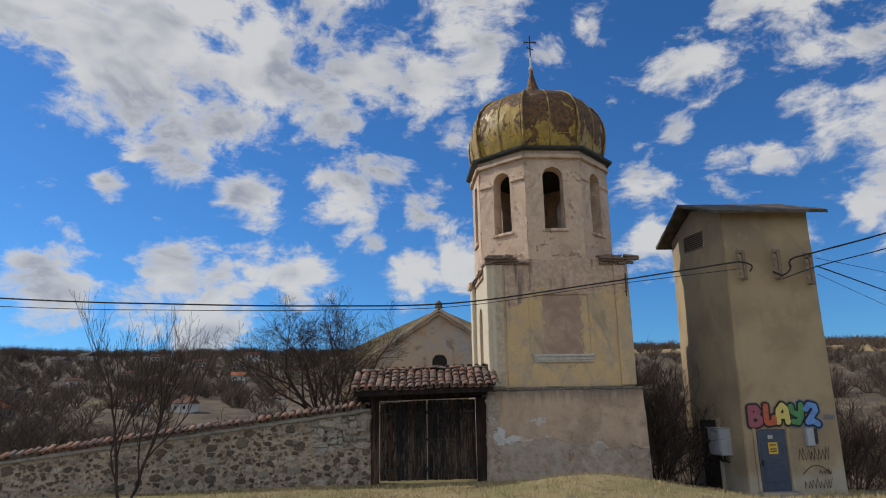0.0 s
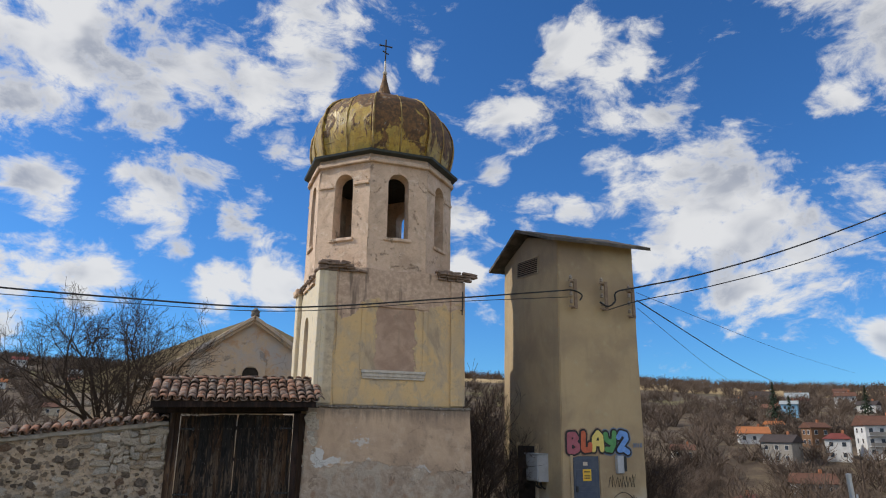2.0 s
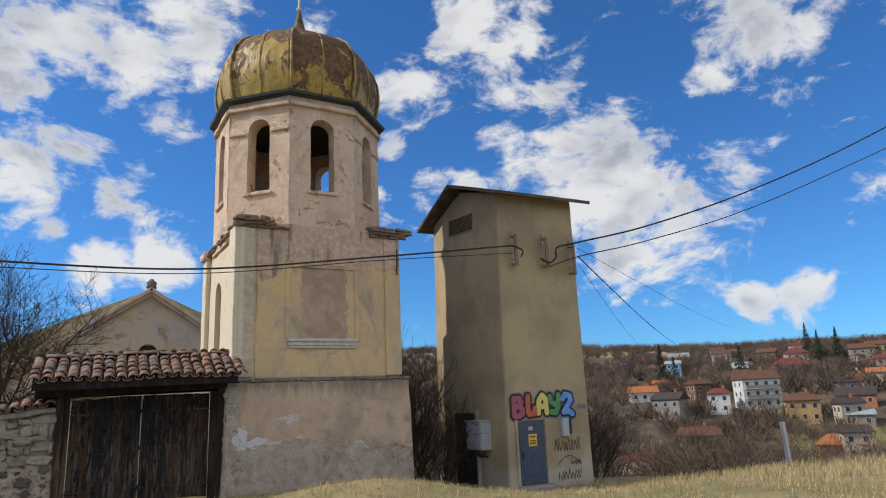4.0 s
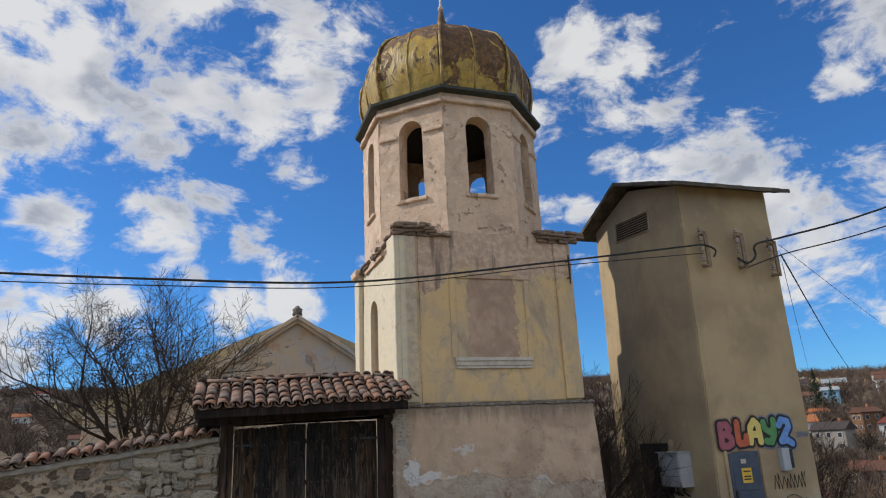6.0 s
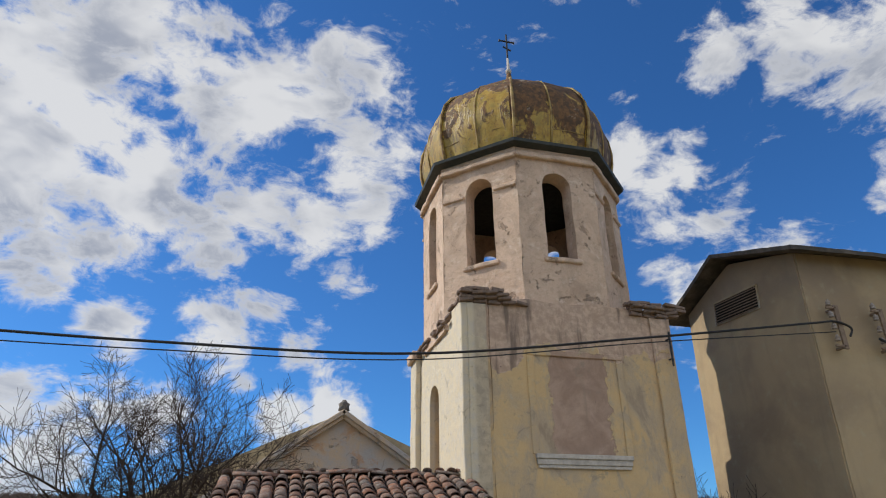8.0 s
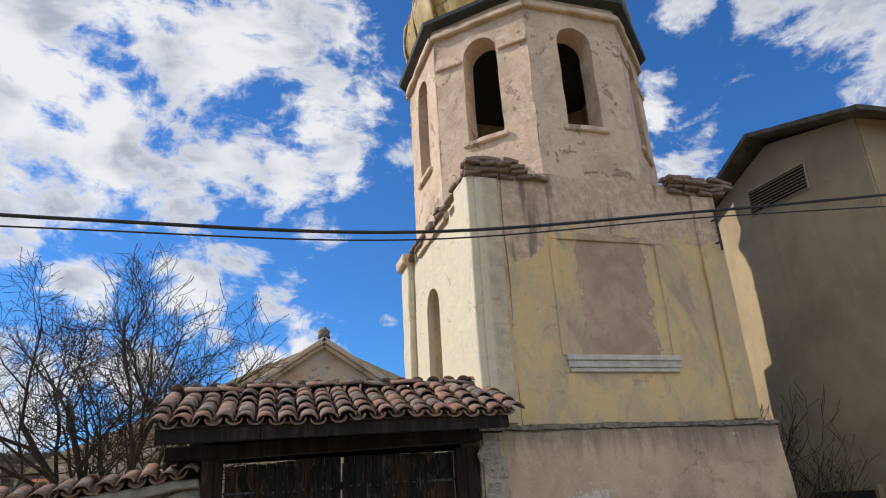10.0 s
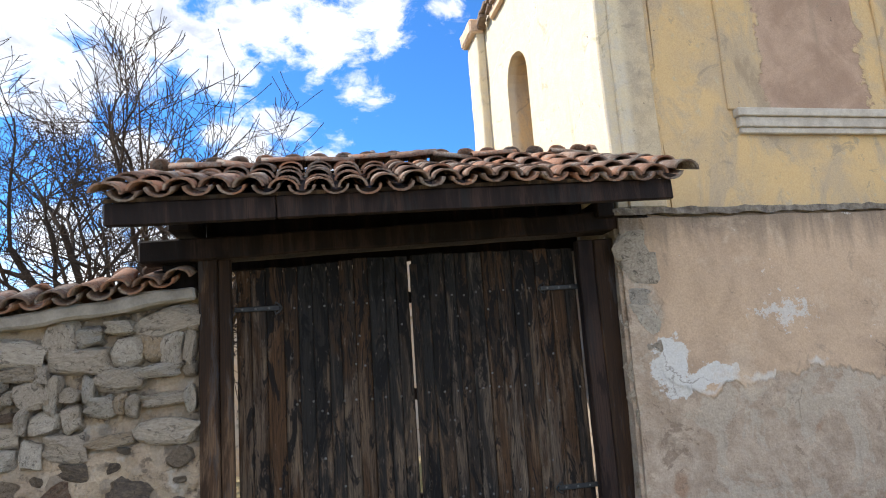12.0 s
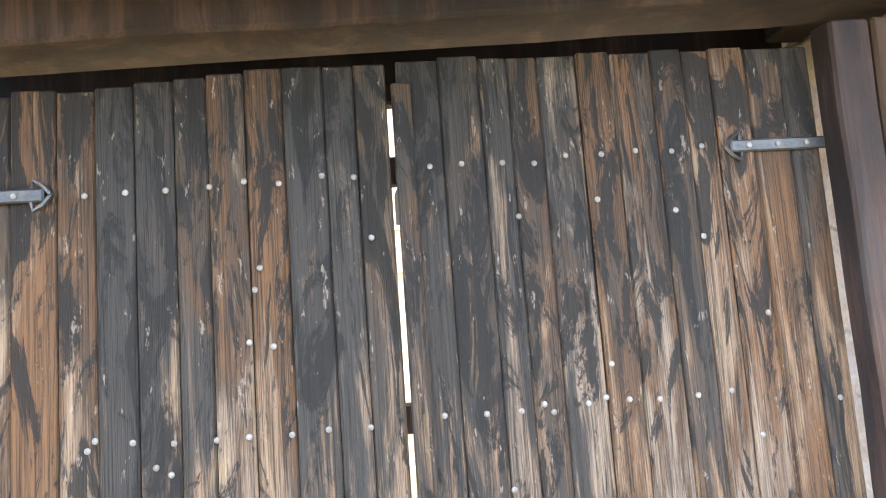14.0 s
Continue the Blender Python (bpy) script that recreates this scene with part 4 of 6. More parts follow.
def build_gate():
    rng = random.Random(11)
    # frame posts and lintel
    for x0, x1, y0, y1, m in ((-1.50, -1.36, -0.16, -0.04, M_POST), (-1.36, -1.265, -0.14, -0.05, M_POST), (1.512, 1.65, -0.14, -0.035, M_BEAM), (1.65, 1.83, -0.15, 0.02, M_POST)):
        part("post", box(x0, x1, y0, y1, -0.06, 2.31, 0.01, 0.2, 0.007, 3), m, gate)
    bm = box(-1.92, 2.15, -0.20, 0.04, -0.085, 0.085, 0.015, 0.25, 0.012, 2)
    part("lintel", bm, M_BEAM, gate, "long dark timber lintel beam").matrix_basis = pose(0, 0, 2.395, 0, -1.9, 0)
    # added dark board that blocks the bright view above the lintel
    part("header", box(-1.5, 1.8, 0.45, 0.52, 2.284, 2.86, 0.01), M_BEAM, gate).matrix_basis = pose(0, 0, 0, 0, -1.1, 0)
    for side, x0, x1 in ((0, -1.247, 0.094), (1, 0.126, 1.503)):
        leaf = new("leaf")
        leaf.parent = gate
        tagged(leaf, "gate leaf of vertical planks with metal studs")
        n = 12
        edges = [x0]
        ws = [rng.uniform(0.8, 1.2) for _ in range(n)]
        for wv in ws:
            edges.append(edges[-1] + wv / sum(ws) * (x1 - x0))
        for i in range(n):
            a, b = edges[i] + 0.0014, edges[i + 1] - 0.0014
            top = 2.20 + 0.06 * smooth(-1.3, 0.2, a) + rng.uniform(-0.012, 0.012) if side == 0 else 2.265 + rng.uniform(-0.008, 0.008)
            yo = rng.uniform(-0.006, 0.006)
            bm = box(a, b, -0.03 + yo, 0.002 + yo, 0.04 + rng.uniform(0, 0.02), top, 0.006)
            part("plank", bm, M_PLANK, leaf)
        # added dark sheet that keeps light from showing between the planks
        part("backing", box(x0 + 0.005, x1 - 0.005, 0.0085, 0.0135, 0.06, 2.17), M_DARK, leaf)
        # rails behind the planks
        for z in (0.35, 1.15, 1.92):
            part("rail", box(x0 + 0.01, x1 + (0.026 if side == 0 else -0.01), 0.014, 0.07, z - 0.045, z + 0.045, 0.006), M_BEAM, leaf)
        if side == 1:
            part("cover_strip", box(0.108, 0.168, -0.058, -0.032, 0.06, 2.18, 0.006), M_PLANK, leaf)
    # studs in the rows of the rails and some strays
    me = bpy.data.meshes.new("stud")
    bm = bmesh.new()
    bmesh.ops.create_uvsphere(bm, u_segments=8, v_segments=5, radius=0.0095)
    for v in bm.verts:
        v.co.y *= 0.5
    bm.to_mesh(me)
    me.materials.append(M_STUD)
    for zrow, slope in ((1.90, 0.03), (1.15, 0.0), (0.35, 0.0)):
        for i in range(24):
            x = -0.80 + i * 0.112
            if x > 1.14 or abs(x - 0.1) < 0.03:
                continue
            share("stud", me, gate, pose(x + rng.uniform(-0.012, 0.012), -0.036, zrow + slope * x + rng.uniform(-0.01, 0.01)))
    for _ in range(26):
        x = rng.uniform(-1.15, 1.5)
        share("stud", me, gate, pose(x, -0.036, rng.uniform(0.5, 1.85)))
    # strap hinges
    for sx, xa, xb, z in ((-1, -1.26, -0.92, 1.885), (1, 1.19, 1.525, 1.93), (-1, -1.26, -0.92, 0.34), (1, 1.19, 1.525, 0.34)):
        h = part("hinge", box(xa, xb, -0.048, -0.036, z - 0.02, z + 0.02, 0.005), M_IRON, gate, "forged iron strap hinge")
        tip = xb if sx < 0 else xa
        for k in (-1, 1):
            part("scroll", tube([(tip - sx * 0.02, -0.042, z), (tip + (-sx) * -0.005, -0.042, z + k * 0.03), (tip - sx * -0.03, -0.042, z + k * 0.045), (tip - sx * -0.035, -0.042, z + k * 0.02)], 0.007, 5), M_IRON, h)
        for k in range(3):
            share("stud", me, h, pose(xa + (xb - xa) * (k + 0.6) / 3.4, -0.05, z))


build_gate()

groof = thing("gate_roof", pose(0, GY, 0), "small tiled lean roof of old clay tiles over the gate", "roof")


def tile_mesh(w0, w1, length, thick, up=True):
    """A half-round tapering clay tile along y, its wide end at y = 0; up: hump above."""
    n = 7
    bm = bmesh.new()
    rings = []
    for y, w in ((0.0, w0), (length, w1)):
        for rr in (w / 2, w / 2 - thick):
            ring = []
            for i in range(n + 1):
                a = math.pi * i / n
                ring.append(bm.verts.new((-rr * math.cos(a), y, rr * 0.72 * math.sin(a) * (1 if up else -1))))
            rings.append(ring)
    o0, i0, o1, i1 = rings
    for i in range(n):
        bm.faces.new([o0[i], o0[i + 1], o1[i + 1], o1[i]])
        bm.faces.new([i0[i], i1[i], i1[i + 1], i0[i + 1]])
        bm.faces.new([o0[i], i0[i], i0[i + 1], o0[i + 1]])
        bm.faces.new([o1[i], o1[i + 1], i1[i + 1], i1[i]])
    for i in (0, n):
        bm.faces.new([o0[i], o1[i], i1[i], i0[i]])
    bmesh.ops.recalc_face_normals(bm, faces=bm.faces)
    me = bpy.data.meshes.new("tile")
    bm.to_mesh(me)
    bm.free()
    me.materials.append(M_TILE)
    for p in me.polygons:
        p.use_smooth = len(p.vertices) == 4 and p.area > 0.002
    return me


COVER = tile_mesh(0.205, 0.165, 0.42, 0.017)
CHANNEL = tile_mesh(0.18, 0.21, 0.42, 0.017, False)


def build_gate_roof():
    rng = random.Random(5)
    y0, z0, y1, z1 = -1.02, 2.555, 0.40, 3.10      # eave and ridge lines, local y
    slope = math.degrees(math.atan2(z1 - z0, y1 - y0))
    tilt = 1.2                                     # whole roof a little higher on the tower's side
    lift = math.tan(radians(tilt))
    length = math.hypot(z1 - z0, y1 - y0)
    n, rows = 19, 5
    for i in range(n):
        x = -1.90 + i * 3.95 / (n - 1)
        for r in range(rows):
            s = r * length / rows * 0.96
            yy, zz = y0 + s * math.cos(radians(slope)), z0 + s * math.sin(radians(slope)) + x * lift
            j = lambda q: rng.uniform(-q, q)
            sag = 0.018 * math.sin(i * 0.7 + r) + 0.012 * noise.noise(Vector((i * 0.6, r, 3)))
            if i < n - 1:
                share("channel_tile", CHANNEL, groof, pose(x + 0.11 + j(0.008), yy + j(0.015) - 0.03, zz + 0.055 + sag, slope - 2 + j(2), j(3), j(3)))
            share("cover_tile", COVER, groof, pose(x + j(0.01), yy + j(0.025), zz + 0.045 + sag, slope - 2.5 + j(2.5), j(4), j(3.5)))
    for i in range(11):
        x = -1.8 + i * 0.37
        share("ridge_tile", COVER, groof, pose(x, y1 - 0.02 + rng.uniform(-0.03, 0.03), z1 + 0.06 + rng.uniform(-0.01, 0.025) + x * lift, rng.uniform(-6, 6), rng.uniform(-6, 6), -90 + rng.uniform(-9, 9)))
    # back slope, simply boarded, with tiles
    for i in range(n):
        x = -1.90 + i * 3.95 / (n - 1)
        for r in range(4):
            s = (r + 1) * 0.27
            yy, zz = y1 + s * 0.93 + 0.1, z1 - s * 0.36 + x * lift
            share("cover_tile", COVER, groof, pose(x + rng.uniform(-0.01, 0.01), yy, zz + 0.07, 180 + 0, 180, 0) @ pose(0, 0, 0, 21, 0, 0))
    # boards under the tiles
    bm = bmesh.new()
    add_box(bm, -1.92, 2.0, 0, length, -0.025, 0.0)
    ob = part("boarding", bm, M_BOARD, groof)
    ob.matrix_basis = pose(0, y0 + 0.04, z0 + 0.025, slope, -tilt, 0)
    bm = bmesh.new()
    add_box(bm, -1.92, 2.0, 0, 1.15, -0.025, 0.0)
    ob = part("boarding", bm, M_BOARD, groof)
    ob.matrix_basis = pose(0, y1, z1 + 0.02, -21, -tilt, 0)
    # fascia, rafters, wall plate
    for x0, x1, s in ((-1.92, -0.86, 0.0), (-0.855, 1.96, 0.004)):
        bm = box(x0, x1, -0.025, 0.03, -0.075, 0.075, 0.008, 0.3, 0.006, 2)
        ob = part("fascia", bm, M_BEAM, groof, "dark timber fascia board")
        ob.matrix_basis = pose(0, y0 + 0.07 + s, z0 - 0.075, 0, -tilt, 0)
    for x in (-1.72, -1.15, -0.5, 0.12, 0.74, 1.30, 1.85):
        bm = box(x - 0.05, x + 0.05, 0, length + 0.04, -0.13, -0.03, 0.008)
        ob = part("rafter", bm, M_BEAM, groof)
        ob.matrix_basis = pose(0, y0 + 0.08, z0 + 0.01 + x * lift, slope, 0, 0)
    for s in (0.22, 0.52, 0.82, 1.12):
        ob = part("batten", box(-1.9, 1.96, s - 0.035, s + 0.035, -0.06, -0.026, 0.005), M_BEAM, groof)
        ob.matrix_basis = pose(0, y0 + 0.04, z0 + 0.025, slope, -tilt, 0)
    for x in (-1.62, 1.75):
        part("bracket", box(x - 0.08, x + 0.08, -0.25, 0.45, 2.475, 2.62, 0.012), M_BEAM, groof)
    part("end_block", box(-1.78, -1.52, -0.06, 0.18, 1.98, 2.30, 0.02), M_BEAM, groof)
    part("ridge_beam", box(-1.85, 1.95, 0.32, 0.46, 2.9, 3.06, 0.012), M_BEAM, groof)
    for x in (-1.72, -1.15, -0.5, 0.12, 0.74, 1.30, 1.85):
        bm = box(x - 0.05, x + 0.05, 0, 1.12, -0.13, -0.03, 0.008)
        ob = part("rafter", bm, M_BEAM, groof)
        ob.matrix_basis = pose(0, y1, z1 + 0.005 + x * lift, -21, 0, 0)
    for x in (-1.6, 1.72):
        part("strut", box(x - 0.06, x + 0.06, 0.33, 0.45, 2.6, 2.92, 0.01), M_BEAM, groof)


build_gate_roof()


# ---------------------------------------------------------------- stone wall
def wall_top(x):
    return 2.02 + 0.122 * (x + 1.6)


def build_stone_wall():
    wall = thing("wall_west", pose(0, 0, 0), "rubble stone garden wall with crumbling lime mortar and a tiled coping", "wall", kind="structure")
    nx, nz = 380, 44
    xa, xb = -16.0, -1.50
    bm = bmesh.new()
    front, back = [], []
    for i in range(nx + 1):
        x = xa + (xb - xa) * i / nx
        zt = wall_top(x)
        cf, cb = [], []
        for k in range(nz + 1):
            z = -0.6 + (zt + 0.6) * k / nz
            cf.append(bm.verts.new((x, 19.88 + 0.07 * smooth(-3.3, -2.7, x) * smooth(0.85, 1.05, z) * smooth(0.2, 0.6, z) + 0.035 * noise.noise(Vector((x * 2.5, z * 2.5, 0))) + 0.03 * noise.noise(Vector((x * 7, z * 8, 4))) + 0.016 * noise.noise(Vector((x * 17, z * 19, 7))), z)))
            cb.append(bm.verts.new((x, 20.35, z)))
        front.append(cf)
        back.append(cb)
    for i in range(nx):
        for k in range(nz):
            bm.faces.new([front[i][k], front[i + 1][k], front[i + 1][k + 1], front[i][k + 1]])
            bm.faces.new([back[i][k], back[i][k + 1], back[i + 1][k + 1], back[i + 1][k]])
        bm.faces.new([front[i][nz], front[i + 1][nz], back[i + 1][nz], back[i][nz]])
    for i in (0, nx):
        bm.faces.new([v for v in front[i]] + [v for v in reversed(back[i])])
    bmesh.ops.recalc_face_normals(bm, faces=bm.faces)
    part("mortar_core", bm, M_MORTAR, wall)
    # coping band
    slope = math.degrees(math.atan(0.122))
    bm = box(-14.6, 0.0, -0.06, 0.52, -0.115, -0.005, 0.02, 0.14, 0.022, 4)
    ob = part("coping_band", bm, M_CONCRETE, wall)
    ob.matrix_basis = pose(-1.53, 19.86, wall_top(-1.53) + 0.05, 0, -slope, 0)
    rng = random.Random(8)
    # coping tiles across the wall
    x = -1.62
    while x > -13.5:
        zt = wall_top(x) + 0.09
        for s, turn in ((0, 0), (1, 180)):
            share("coping_tile", COVER, wall, pose(x + rng.uniform(-0.01, 0.01), 19.72 if s == 0 else 20.46, zt + rng.uniform(-0.012, 0.012), 0, 0, turn) @ pose(0, 0, 0, 19 + rng.uniform(-4, 4), (-slope if s == 0 else slope) + rng.uniform(-5, 5), rng.uniform(-5, 5)))
            share("coping_tile", CHANNEL, wall, pose(x - 0.11 + rng.uniform(-0.01, 0.01), 19.73 if s == 0 else 20.45, zt + 0.0 + rng.uniform(-0.01, 0.01), 0, 0, turn) @ pose(0, 0, 0, 17 + rng.uniform(-3, 3), (-slope if s == 0 else slope) + rng.uniform(-4, 4), rng.uniform(-4, 4)))
        x -= 0.215
    # stones
    shapes = {}
    for mat in (M_STONE, M_PALESTONE):
        shapes[mat] = []
        for k in range(12):
            bm = bmesh.new()
            bmesh.ops.create_icosphere(bm, subdivisions=2, radius=1.0)
            for v in bm.verts:
                v.co = Vector([math.copysign(abs(q) ** 0.5, q) for q in v.co])
                v.co += noise.noise_vector(v.co * 0.9 + Vector((k * 7.1, 0, 0))) * 0.55 + noise.noise_vector(v.co * 2.6 + Vector((0, k * 3.3, 0))) * 0.12
            me = bpy.data.meshes.new("stone")
            bm.to_mesh(me)
            bm.free()
            me.materials.append(mat)
            shapes[mat].append(me)
    placed = []

    def try_stone(x, z, w, h, packed=False):
        for px, pz, pw, ph in ([] if packed else placed):
            if abs(px - x) < (pw + w) * 0.92 and abs(pz - z) < (ph + h) * 0.92:
                return False
        placed.append((x, z, w, h))
        share("stone", rng.choice(shapes[M_PALESTONE if packed or rng.random() < 0.2 else M_STONE]), wall, pose(x, 19.915 if packed else 19.885 + rng.uniform(-0.012, 0.012), z, rng.uniform(-6, 6), rng.uniform(-9, 9) if packed else rng.uniform(-30, 30), rng.uniform(-8, 8)) @ Matrix.Diagonal((w * (1.1 if packed else 0.9), rng.uniform(0.06, 0.09) if packed else rng.uniform(0.025, 0.045), h * (1.12 if packed else 0.9), 1)))
        return True
    # close-packed courses under the coping beside the gate
    for row in range(5):
        x = -1.53
        while x > -3.3 + 0.07 * row:
            w = rng.choice((0.04, 0.07, 0.10, 0.15, 0.21))
            h = rng.choice((0.045, 0.07, 0.09, 0.12))
            x -= w
            try_stone(x, wall_top(x) - 0.19 - row * 0.185 + rng.uniform(-0.04, 0.04), w, h, True)
            x -= w + 0.006
    tries = 0
    while len(placed) < 285 and tries < 9000:
        tries += 1
        x = -1.6 - 11.0 * rng.random() ** 1.25
        zt = wall_top(x) - 0.17
        z = rng.uniform(0.0, zt)
        w = rng.choice((0.05, 0.07, 0.10, 0.13, 0.17))
        try_stone(x, z, w, w * rng.uniform(0.5, 0.85))


build_stone_wall()


def corner_stones():
    rng = random.Random(31)
    shapes = [m for m in bpy.data.meshes if m.name.split(".")[0] == "stone" and m.materials[0] == M_PALESTONE]
    z = 0.1
    while z < 2.2:
        w, h = rng.uniform(0.09, 0.19), rng.uniform(0.08, 0.15)
        z += h
        share("stone", rng.choice(shapes), tower, pose(-2.36 + w * 0.6 + rng.uniform(-0.03, 0.05), -2.515, z, 0, rng.uniform(-18, 18), 0) @ Matrix.Diagonal((w, 0.035, h, 1)))
        z += h * rng.uniform(0.5, 0.9)
    part("wall_bracket", tube([(2.02, -2.42, 5.25), (2.03, -2.42, 5.95)], 0.02, 5), M_IRON, tower, "rusty iron rod on the tower corner")
    for z in (5.4, 5.8):
        part("bracket_arm", tube([(2.02, -2.44, z), (2.0, -2.26, z)], 0.016, 5), M_IRON, tower)


corner_stones()


# ---------------------------------------------------------------- transformer tower
sub = thing("transformer_tower", pose(0, 0, 0), "tall rendered transformer tower with a shallow gable roof", "building")
SX0, SX1, SY0, SY1 = 9.20, 11.90, 19.56, 23.72


def build_substation():
    ridge_y, ridge_z, eave_z = 21.75, 8.55, 7.70
    bm = bmesh.new()
    out = [(SY0, -1.2), (SY1, -1.2), (SY1, eave_z + 0.1), (ridge_y, ridge_z - 0.12), (SY0, eave_z + 0.05)]
    f = bm.faces.new([bm.verts.new((SX0, y, z)) for y, z in out])
    r = bmesh.ops.extrude_face_region(bm, geom=[f])
    bmesh.ops.translate(bm, vec=(SX1 - SX0, 0, 0), verts=[v for v in r["geom"] if isinstance(v, bmesh.types.BMVert)])
    bmesh.ops.recalc_face_normals(bm, faces=bm.faces)
    for v in bm.verts:
        if v.co.z < 0 and v.co.x < 9.5:
            v.co.x -= 0.12
    bmesh.ops.bevel(bm, geom=list(bm.edges), offset=0.03, segments=2, affect="EDGES")
    dice(bm, 0.35)
    roughen(bm, 0.012, 1.5)
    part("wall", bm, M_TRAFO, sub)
    for ya, za, yb, zb in ((SY0 - 0.45, eave_z - 0.13, ridge_y, ridge_z), (SY1 + 0.45, eave_z - 0.05, ridge_y, ridge_z)):
        bm = bmesh.new()
        x0, x1 = SX0 - 0.42, SX1 + 0.40
        vs = [bm.verts.new(p) for p in ((x0, ya, za), (x1, ya, za), (x1, yb, zb), (x0, yb, zb))]
        f = bm.faces.new(vs)
        r = bmesh.ops.extrude_face_region(bm, geom=[f])
        bmesh.ops.translate(bm, vec=(0, 0, 0.10), verts=[v for v in r["geom"] if isinstance(v, bmesh.types.BMVert)])
        bmesh.ops.recalc_face_normals(bm, faces=bm.faces)
        dice(bm, 0.2)
        roughen(bm, 0.018, 3)
        part("roof_slab", bm, M_ROOFSLAB, sub, "thin concrete roof slab with a tarred edge")


build_substation()


# ---------------------------------------------------------------- transformer tower fittings
def build_substation_fittings():
    # louvred vent in the gable wall
    vent = new("vent")
    vent.parent = sub
    vent.matrix_basis = pose(SX0, 21.70, 7.32, 5, 0, 0)
    part("vent_back", box(-0.012, 0.004, -0.80, 0.80, -0.26, 0.26), M_DARK, vent)
    for k in range(8):
        ob = part("slat", box(-0.06, 0.0, -0.80, 0.80, -0.008, 0.008), M_LOUVRE, vent)
        ob.matrix_basis = pose(-0.012, 0, -0.23 + k * 0.066, 0, -30, 0)
    for y0, y1, z0, z1 in ((-0.84, -0.80, -0.29, 0.29), (0.80, 0.84, -0.29, 0.29), (-0.80, 0.80, 0.26, 0.29), (-0.80, 0.80, -0.29, -0.26)):
        part("vent_frame", box(-0.04, 0.01, y0, y1, z0, z1, 0.004), M_TRAFO, vent)
    # blue steel door with lintel band and notices
    door = part("steel_door", box(9.47, 10.30, SY0 - 0.015, SY0 + 0.05, -0.42, 1.26, 0.008), M_DOORBLUE, sub, "blue-grey painted steel door")
    for z in (0.02, 0.62):
        part("door_fold", box(9.55, 10.22, SY0 - 0.024, SY0 - 0.014, z - 0.2, z + 0.28, 0.006), M_DOORBLUE, door)
    part("lock", box(9.53, 9.60, SY0 - 0.05, SY0 - 0.014, 0.28, 0.44, 0.008), M_IRON, door)
    notice = part("warning_sign", box(9.76, 10.03, SY0 - 0.034, SY0 - 0.026, 0.58, 0.90, 0.002), M_YELLOW, door, "yellow warning notice")
    for z in (0.83, 0.72, 0.66):
        part("text_bar", box(9.80, 9.99, SY0 - 0.038, SY0 - 0.034, z - 0.014, z + 0.014), M_CABLE, notice)
    part("number_plate", box(9.78, 9.92, SY0 - 0.034, SY0 - 0.026, 1.0, 1.10, 0.002), M_TRIM, door)
    for x0, x1, z0, z1 in ((9.36, 9.45, -0.42, 1.30), (10.32, 10.44, -0.42, 1.30)):
        part("door_jamb", box(x0, x1, SY0 - 0.04, SY0 + 0.05, z0, z1, 0.012), M_TRAFO, sub)
    part("door_step", box(9.30, 10.5, SY0 - 0.30, SY0 + 0.02, -0.62, -0.44, 0.03, 0.2, 0.015, 4), M_CONCRETE, sub)
    # side door, dark and open, and the meter cabinet beside it
    part("side_doorway", box(SX0 - 0.16, SX0 + 0.05, 21.12, 22.44, -0.62, 1.50, 0.01), M_DARK, sub, "dark side doorway")
    for y0, y1 in ((21.04, 21.12), (22.44, 22.52)):
        part("door_jamb", box(SX0 - 0.20, SX0 + 0.04, y0, y1, -0.62, 1.58, 0.01), M_TRAFO, sub)
    # small white meter box on the front
    mb = part("meter_box", box(10.86, 11.08, SY0 - 0.14, SY0 + 0.01, 0.78, 1.28, 0.015), M_GREYBOX, sub, "small pale meter box")
    part("meter_lid", box(11.085, 11.20, SY0 - 0.10, SY0 + 0.01, 0.84, 1.26, 0.01), M_IRON, mb)
    # insulator brackets
    for bx, top in ((9.55, 6.47), (10.62, 6.47), (11.58, 6.30)):
        br = part("insulator_bracket", box(bx + 0.04, bx + 0.15, SY0 - 0.26, SY0 - 0.21, top - 0.92, top, 0.008), M_RUST, sub, "rusty bracket with porcelain insulators")
        for z in (top - 0.06, top - 0.86):
            part("arm", box(bx + 0.06, bx + 0.12, SY0 - 0.24, SY0 + 0.02, z - 0.025, z + 0.025, 0.004), M_RUST, br)
            part("arm", box(bx - 0.14, bx + 0.10, SY0 - 0.26, SY0 - 0.22, z - 0.02, z + 0.02, 0.004), M_RUST, br)
        for k in range(4):
            z = top - 0.02 - k * 0.25
            ins = part("insulator", lathe([(0.02, 0), (0.055, 0.01), (0.055, 0.03), (0.032, 0.045), (0.05, 0.06), (0.048, 0.09), (0.03, 0.11), (0.02, 0.14)], 10), M_PORCELAIN, br, smooth=True)
            ins.matrix_basis = pose(bx - 0.06, SY0 - 0.24, z, 0, 0, 0)


M_LOUVRE = simple("brown_louvre", (0.36, 0.27, 0.20), (0.28, 0.21, 0.155), 0.8)
M_YELLOW = simple("yellow_enamel", (0.75, 0.48, 0.04), (0.66, 0.40, 0.04), 0.5)
M_RUST = simple("rusty_steel", (0.24, 0.17, 0.12), (0.33, 0.25, 0.18), 0.8, 15, 0.3)
build_substation_fittings()

cabinet = thing("meter_cabinet", pose(SX0 - 0.08, 20.83, 0), "grey sheet-metal electric cabinet fixed to a rendered wall", "cabinet")


